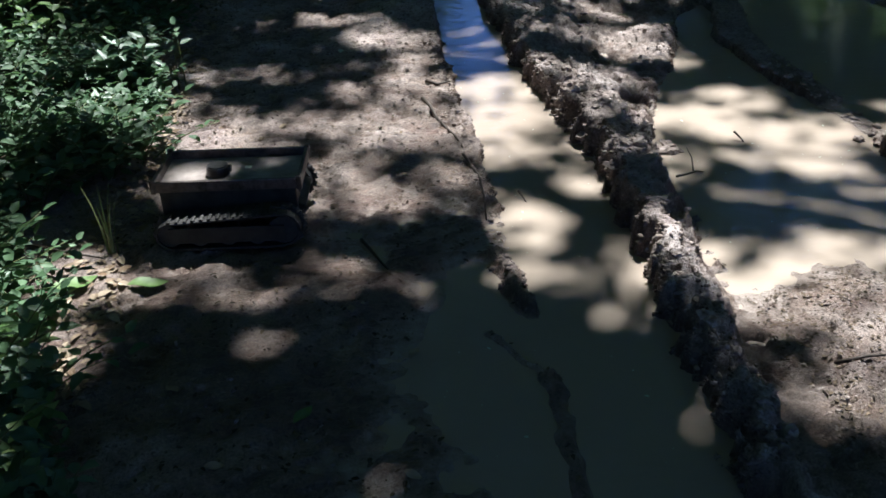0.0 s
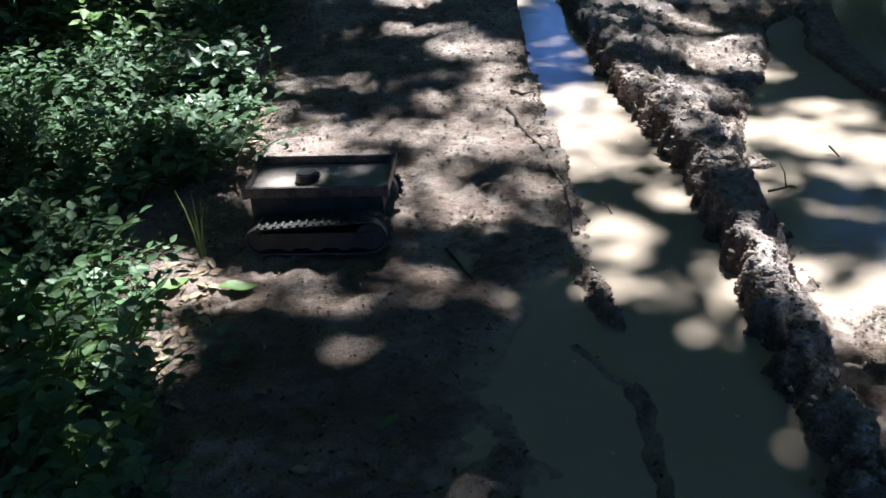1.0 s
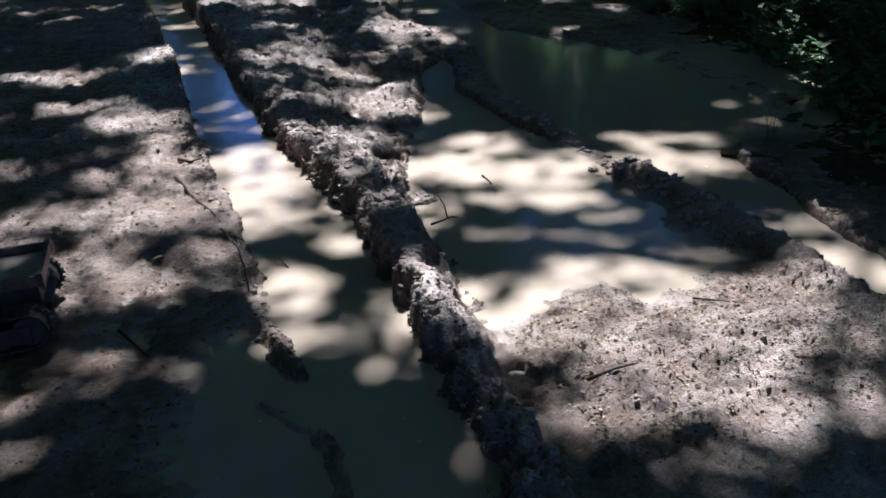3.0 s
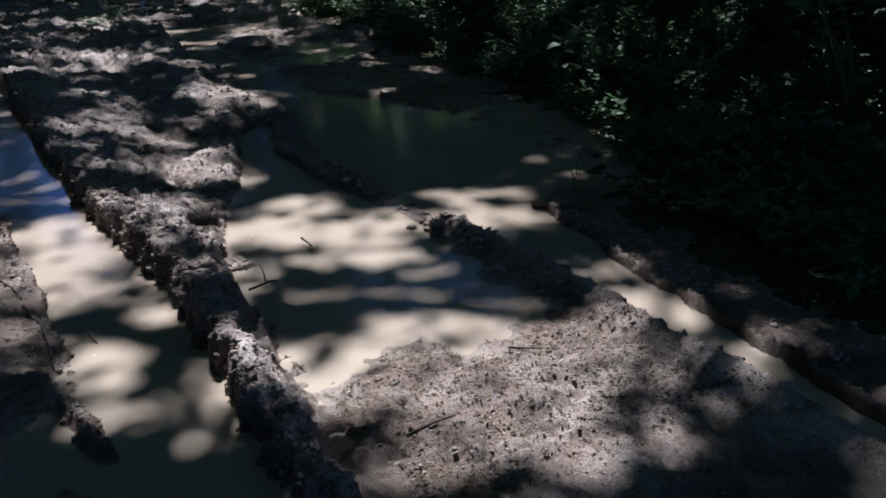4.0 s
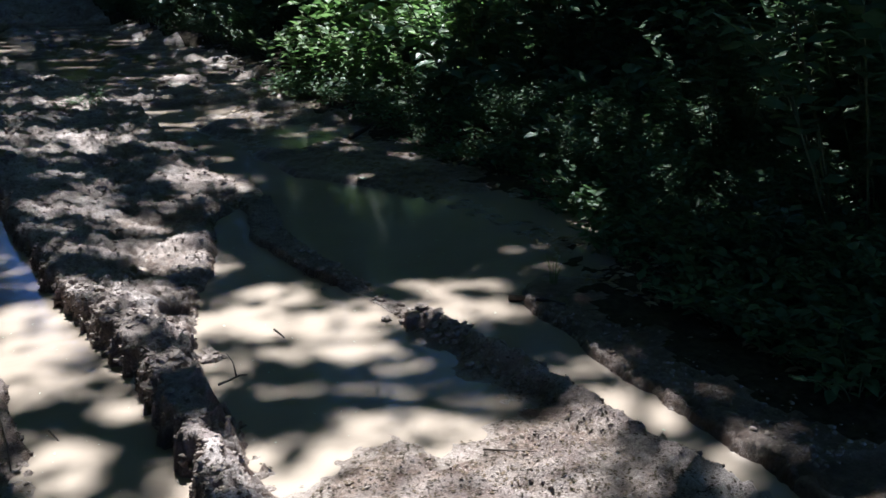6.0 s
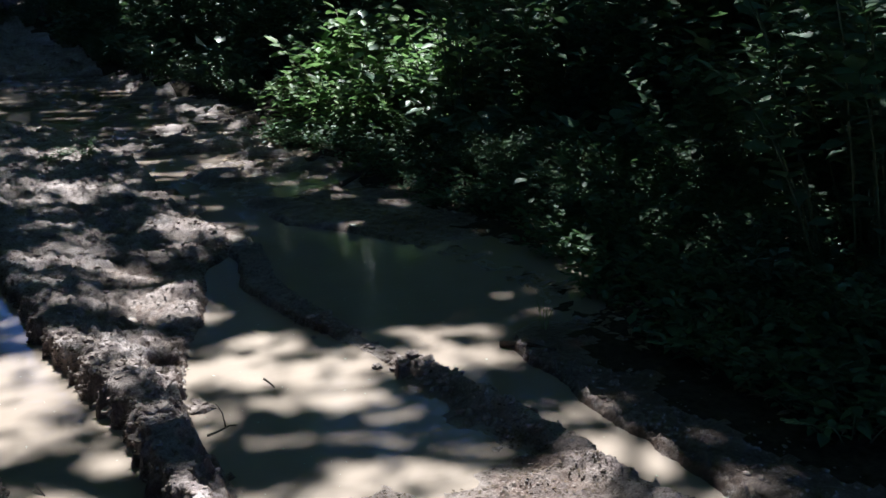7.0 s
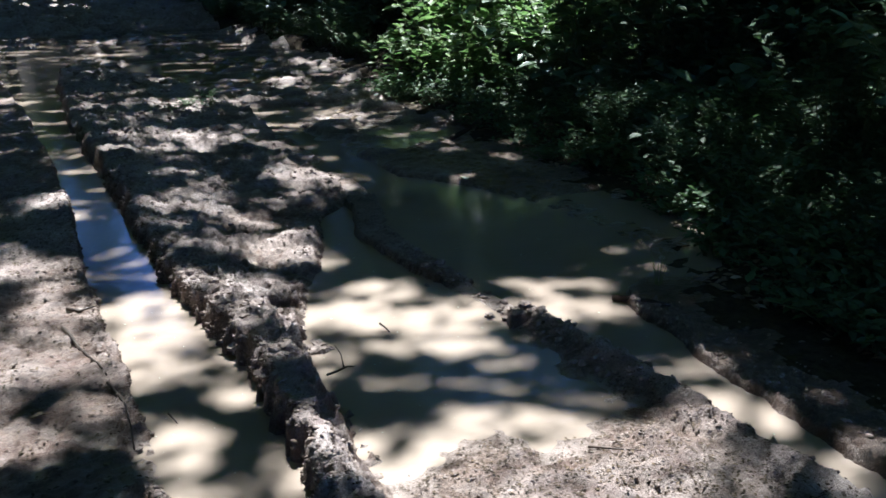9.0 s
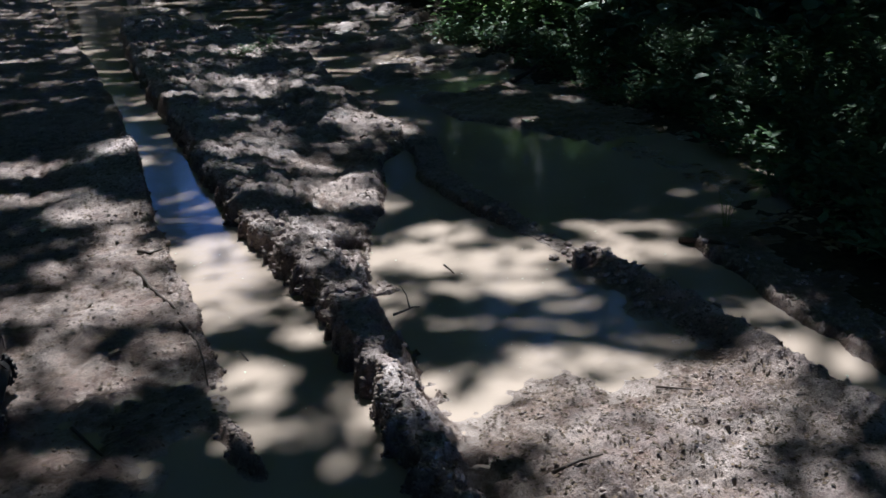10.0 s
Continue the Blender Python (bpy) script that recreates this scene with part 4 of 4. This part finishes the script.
stick([(.50, 2.9, .02), (.515, 2.86, .005), (.53, 2.82, -.02)], .004, "thin twig standing out of the muddy water")
stick(on_ground([(2.45, 3.05), (2.52, 2.94), (2.56, 2.80)], .012), .016, "short dark branch on the muddy bank")
stick(on_ground([(3.35, 6.4), (3.6, 6.6), (3.95, 6.9)], .03), .022, "fallen dark branch at the bank")

# ---- mud clods ----


def lump(seed, r, cuts=2):
    rng = random.Random(seed)
    bm = bmesh.new()
    bmesh.ops.create_icosphere(bm, subdivisions=cuts, radius=r)
    off = Vector((rng.uniform(0, 50), rng.uniform(0, 50), rng.uniform(0, 50)))
    for v in bm.verts:
        v.co *= 1 + .8 * noise.noise(v.co / r * 1.3 + off) + .45 * noise.noise(v.co / r * 3.1 + off)
        v.co.z *= .6
    me = bpy.data.meshes.new("mud_clod")
    bm.to_mesh(me)
    bm.free()
    me.materials.append(CLOD)
    return me


lumps = [lump(i, 1.0) for i in range(6)]
rng = random.Random(77)
clod_spots = []
for _ in range(60):
    y = rng.uniform(2.9, 4.2)
    clod_spots.append((float(ridge_left(y)) + rng.uniform(.0, .16), y, rng.uniform(.010, .024)))
for cx, cy, k in ((2.0, 3.07, 9), (1.93, 3.72, 9), (1.9, 3.95, 6), (1.08, 3.22, 10), (1.0, 3.5, 10)):
    for _ in range(k):
        clod_spots.append((cx + rng.gauss(0, .05), cy + rng.gauss(0, .05), rng.uniform(.010, .026)))
for _ in range(90):
    y = rng.uniform(1.5, 6.0)
    clod_spots.append((float(ridge_left(y)) + rng.uniform(.02, .14 + .10 * max(0, y - 3.4)), y, rng.uniform(.009, .022)))
for _ in range(60):
    y = rng.uniform(5.2, 12)
    clod_spots.append((rng.uniform(float(ridge_left(y)) + .05, float(ridge_right(y)) + .3), y, rng.uniform(.018, .045)))
for i, (x, y, r) in enumerate(clod_spots):
    ob = tagged(new("mud_clod", lumps[i % 6]), "lump of dried brown mud on the ridge", "clod", "clods on the ridge")
    ob.matrix_basis = pose(x, y, max(height_at(x, y), 0) + r * .25, rng.uniform(-20, 20), rng.uniform(-20, 20), rng.uniform(0, 360)) @ Matrix.Diagonal((r * rng.uniform(.8, 1.3), r, r * rng.uniform(.7, 1.1), 1))

grain = lump(9, 1.0, 1)
lv = np.empty(len(grain.vertices) * 3)
grain.vertices.foreach_get("co", lv)
lv = lv.reshape(-1, 3)
lf = np.array([tuple(p.vertices) for p in grain.polygons])


def crumbs(name, n, seed, where, lo, hi, label, mat=CLOD):
    r = np.random.default_rng(seed)
    xy = where(r, n)
    z = ground_height(xy[:, 0], xy[:, 1])
    ok = z > .004
    xy, z = xy[ok], z[ok]
    n = len(xy)
    s = lo * (hi / lo) ** (r.random(n) ** 2.2)
    a = r.uniform(0, 2 * math.pi, n)
    c, si = np.cos(a)[:, None], np.sin(a)[:, None]
    sq = r.uniform(.6, 1.2, (n, 3)) * s[:, None]
    p = lv[None] * sq[:, None, :]
    v = np.stack([p[..., 0] * c - p[..., 1] * si, p[..., 0] * si + p[..., 1] * c, p[..., 2]], 2)
    v += np.stack([xy[:, 0], xy[:, 1], z + s * .02], 1)[:, None, :]
    f = lf[None] + (np.arange(n) * len(lv))[:, None, None]
    tagged(new(name, big_mesh(name, v.reshape(-1, 3), f.reshape(-1, 3), mat, True)), label, "crumbs", kind="stuff")


def on_ridge(r, n):
    y = 1.4 + (r.random(n) ** .9) * 4.0
    return np.stack([ridge_left(y) - .02 + r.random(n) ** 1.5 * (ridge_right(y) - ridge_left(y)), y], 1)


crumbs("ridge_crumbs", 3600, 5, on_ridge, .003, .013, "crumbled brown mud covering the ridge")
crumbs("flat_crumbs", 4200, 6, lambda r, n: np.stack([r.uniform(.98, 2.06, n), r.uniform(1.35, 2.45, n)], 1), .002, .008, "crumbs of pale dried mud on the flat")
crumbs("island_crumbs", 2200, 7, lambda r, n: np.stack([r.uniform(.8, 2.1, n), r.uniform(4.6, 9.5, n)], 1), .004, .022, "crumbled mud on the island between the ruts")
crumbs("far_crumbs", 3200, 18, lambda r, n: np.stack([r.uniform(.6, 4.8, n), r.uniform(7.5, 22, n)], 1), .010, .055, "broken lumps of churned mud on the track ahead")
crumbs("bank_crumbs", 900, 8, lambda r, n: np.stack([2.4 + np.abs(r.normal(0, .12, n)), r.uniform(1.4, 3.0, n)], 1), .004, .018, "crumbled mud on the right bank")
crumbs("path_crumbs", 5600, 9, lambda r, n: np.stack([r.uniform(-.9, .40, n), r.uniform(1.35, 6.5, n)], 1), .002, .010, "small crumbs of soil on the path", SOIL)
crumbs("edge_crumbs", 900, 16, lambda r, n: (lambda y: np.stack([rut_left(y) - np.abs(r.normal(.005, .035, n)), y], 1))(r.uniform(2.3, 7, n)), .003, .014, "crumbs of wet mud along the water's edge")
crumbs("rim_crumbs", 700, 10, lambda r, n: np.stack([1.98 + r.normal(0, .05, n), r.uniform(2.3, 4.8, n)], 1), .005, .026, "mud crumbs along the low second ridge")

def steep_places(r, n):
    """Places on the broken faces of the ridge and of the lips along the ruts, the steeper the likelier."""
    y = 1.4 + 5.0 * r.random(n * 22) ** 1.3
    side = r.integers(0, 4, len(y))
    edge = np.where(side < 2, ridge_left(y), np.where(side == 2, rut_left(y), np.where(y < 3.1, rut2_left(y), ridge_right(y))))
    x = edge + r.uniform(-.10, .10, len(y))
    slope = np.abs(ground_height(x + .006, y) - ground_height(x - .006, y)) / .012
    pick = np.flatnonzero(r.random(len(y)) < np.clip(slope - .5, 0, 2.2) / 2.2)[:n]
    return np.stack([x[pick], y[pick]], 1)


crumbs("face_crumbs", 5200, 19, steep_places, .004, .017, "dark brown crumbs clinging to the broken faces of the mud", SOIL)


def litter(name, n, seed, where, size, mat, label):
    r = np.random.default_rng(seed)
    xy = where(r, n)
    z = ground_height(xy[:, 0], xy[:, 1])
    ok = z > .003
    xy, z = xy[ok], z[ok]
    al, ac, no = orient(len(xy), r, .10)
    ln = size * r.uniform(.5, 1.3, len(xy))
    v, f = blades(np.stack([xy[:, 0], xy[:, 1], z + .003 + ln * .03], 1), al, ac, no, ln, ln * .5)
    tagged(new(name, big_mesh(name, v, f, mat)), label, "litter", kind="stuff")


litter("leaf_litter", 1500, 11, lambda r, n: np.stack([-.78 - r.exponential(.22, n), r.uniform(1.4, 6, n)], 1), .045, LEAF_DRY, "brown and grey leaf litter under the plants")
litter("path_litter", 3200, 12, lambda r, n: np.stack([r.uniform(-.9, .4, n), r.uniform(1.4, 7, n)], 1), .020, LEAF_DARK, "dark scraps of dead leaves on the path")
litter("flat_litter", 2600, 13, lambda r, n: np.stack([r.uniform(1.0, 2.06, n), r.uniform(1.4, 2.4, n)], 1), .014, LEAF_DARK, "dark scraps of dead leaves on the mud flat")
litter("wood_litter", 1500, 14, lambda r, n: np.stack([2.9 + r.exponential(.5, n), r.uniform(1.4, 9, n)], 1), .06, LEAF_DRY, "dark leaf litter under the right bushes")



def floating(n, seed):
    r = np.random.default_rng(seed)
    x, y = r.uniform(.1, 3.1, n), r.uniform(1.3, 6.5, n)
    ok = ground_height(x, y) < -.008
    x, y = x[ok], y[ok]
    al, ac, no = orient(len(x), r, .03)
    ln = .004 + .012 * r.random(len(x)) ** 3
    v, f = blades(np.stack([x, y, x * 0 + .0025], 1), al, ac, no, ln, ln * .6)
    tagged(new("floating_specks", big_mesh("floating_specks", v, f, LEAF_PALE)), "pale specks of leaf and foam floating on the muddy water", "specks", kind="stuff")


floating(620, 17)

# ---- the tracked robot ----


def belt_point(s, front, back, rf, rb, zf, zb):
    """A place and its outward normal on a belt round two rollers; s runs from 0 to 1."""
    lens = [front - back, math.pi * rf, math.hypot(front - back, (zf + rf) - (zb + rb)), math.pi * rb]
    d = s * sum(lens)
    if d < lens[0]:
        return Vector((back + d, 0, 0)), Vector((0, 0, -1))
    d -= lens[0]
    if d < lens[1]:
        a = -math.pi / 2 + d / rf
        return Vector((front + math.cos(a) * rf, 0, zf + math.sin(a) * rf)), Vector((math.cos(a), 0, math.sin(a)))
    d -= lens[1]
    if d < lens[2]:
        t = d / lens[2]
        return Vector((front + (back - front) * t, 0, zf + rf + (zb + rb - zf - rf) * t)), Vector((0, 0, 1))
    d -= lens[2]
    a = math.pi / 2 + d / rb
    return Vector((back + math.cos(a) * rb, 0, zb + math.sin(a) * rb)), Vector((math.cos(a), 0, math.sin(a)))


def robot():
    top = tagged(new("tracked_robot"), "small dark grey muddy tracked robot with an open tray top", "robot")
    bm = block(bmesh.new(), (.43, .228, .122), (0, 0, .108), bevel=.006)
    block(bm, (.05, .20, .05), (.205, 0, .085), (0, 30, 0), .004)
    part("hull", bm, HULL, top)
    part("tray", block(bmesh.new(), (.452, .226, .006), (0, 0, .1725), bevel=.002), TRAY, top, "mud-filmed grey sheet metal tray")
    for y in (-.119, .119):
        part("side_rail", block(bmesh.new(), (.47, .013, .036), (0, y, .185), bevel=.003), RAIL, top)
    for x in (-.2275, .2275):
        part("end_rail", block(bmesh.new(), (.013, .224, .036), (x, 0, .185), bevel=.003), RAIL, top)
    for x in (-.2275, .2275):
        for y in (-.119, .119):
            part("corner_post", block(bmesh.new(), (.018, .018, .046), (x, y, .187), bevel=.004), RAIL, top)
    part("sticker", block(bmesh.new(), (.022, .018, .001), (.045, .03, .1762)), LEAF_PALE, top, "small white sticker")
    bm = bmesh.new()
    bmesh.ops.create_cone(bm, cap_ends=True, segments=24, radius1=.040, radius2=.034, depth=.032, matrix=pose(-.045, -.012, .1915))
    bmesh.ops.bevel(bm, geom=[e for e in bm.edges if len(e.link_faces) == 2 and e.calc_face_angle() > .9], offset=.004, segments=2, affect="EDGES")
    puck = part("camera_dome", bm, LENS, top, "black round camera dome")
    bm = bmesh.new()
    bmesh.ops.create_cone(bm, cap_ends=True, segments=16, radius1=.012, radius2=.012, depth=.01, matrix=pose(-.007, -.012, .194, 0, 90, 0))
    part("lens", bm, LENS, puck)
    for y in (-.06, .03, .075):
        bm = bmesh.new()
        bmesh.ops.create_uvsphere(bm, u_segments=10, v_segments=6, radius=.006, matrix=pose(.216, y, .13))
        part("bolt", bm, RAIL, top)
    cleat = bmesh.new()
    block(cleat, (.009, .080, .007), (0, 0, .0025), bevel=.0015)
    for k in range(5):
        block(cleat, (.016, .005, .004), (0, -.032 + .016 * k, .001))
    cm = bpy.data.meshes.new("cleat")
    cleat.to_mesh(cm)
    cleat.free()
    cm.materials.append(CLEAT)
    args = (.175, -.180, .056, .044, .060, .048)
    for side in (-1, 1):
        yc = side * .166
        n = 40
        vs, fs = [], []
        for i in range(n):
            p, o = belt_point(i / n, *args)
            p = p + Vector((0, yc, .006))
            for dy, dn in ((-.042, 0), (.042, 0), (.042, -.006), (-.042, -.006)):
                vs.append(p + Vector((0, dy, 0)) + o * dn)
            j = (i + 1) % n
            for a in range(4):
                b = (a + 1) % 4
                fs.append((i * 4 + a, i * 4 + b, j * 4 + b, j * 4 + a))
        track = part("track", mesh("track", vs, fs, RUBBER), RUBBER, top, "black rubber track caked with mud")
        for i in range(n):
            p, o = belt_point((i + .5) / n, *args)
            ob = part("cleat", cm, CLEAT, track)
            ob.matrix_basis = Matrix.Translation(p + Vector((0, yc, .006))) @ o.to_track_quat("Z", "Y").to_matrix().to_4x4() @ pose(0, 0, 0, 0, 0, 0)
        bm = bmesh.new()
        block(bm, (.36, .006, .052), (0, side * .206, .056), bevel=.002)
        block(bm, (.28, .008, .018), (0, side * .208, .076), bevel=.002)
        part("side_plate", bm, HULL, top)
        for x, r in ((-.18, .040), (-.09, .031), (0, .031), (.09, .031), (.175, .050)):
            bm = bmesh.new()
            bmesh.ops.create_cone(bm, cap_ends=True, segments=20, radius1=r, radius2=r * .92, depth=.066, matrix=pose(x, yc, .062 if r > .045 else (.052 if r > .035 else .043), 90, 0, 0))
            part("wheel", bm, RUBBER, top)
    return top


bot = robot()
bot.matrix_basis = pose(-.455, 2.80, height_at(-.455, 2.80) + .004, 0, 0, -5)
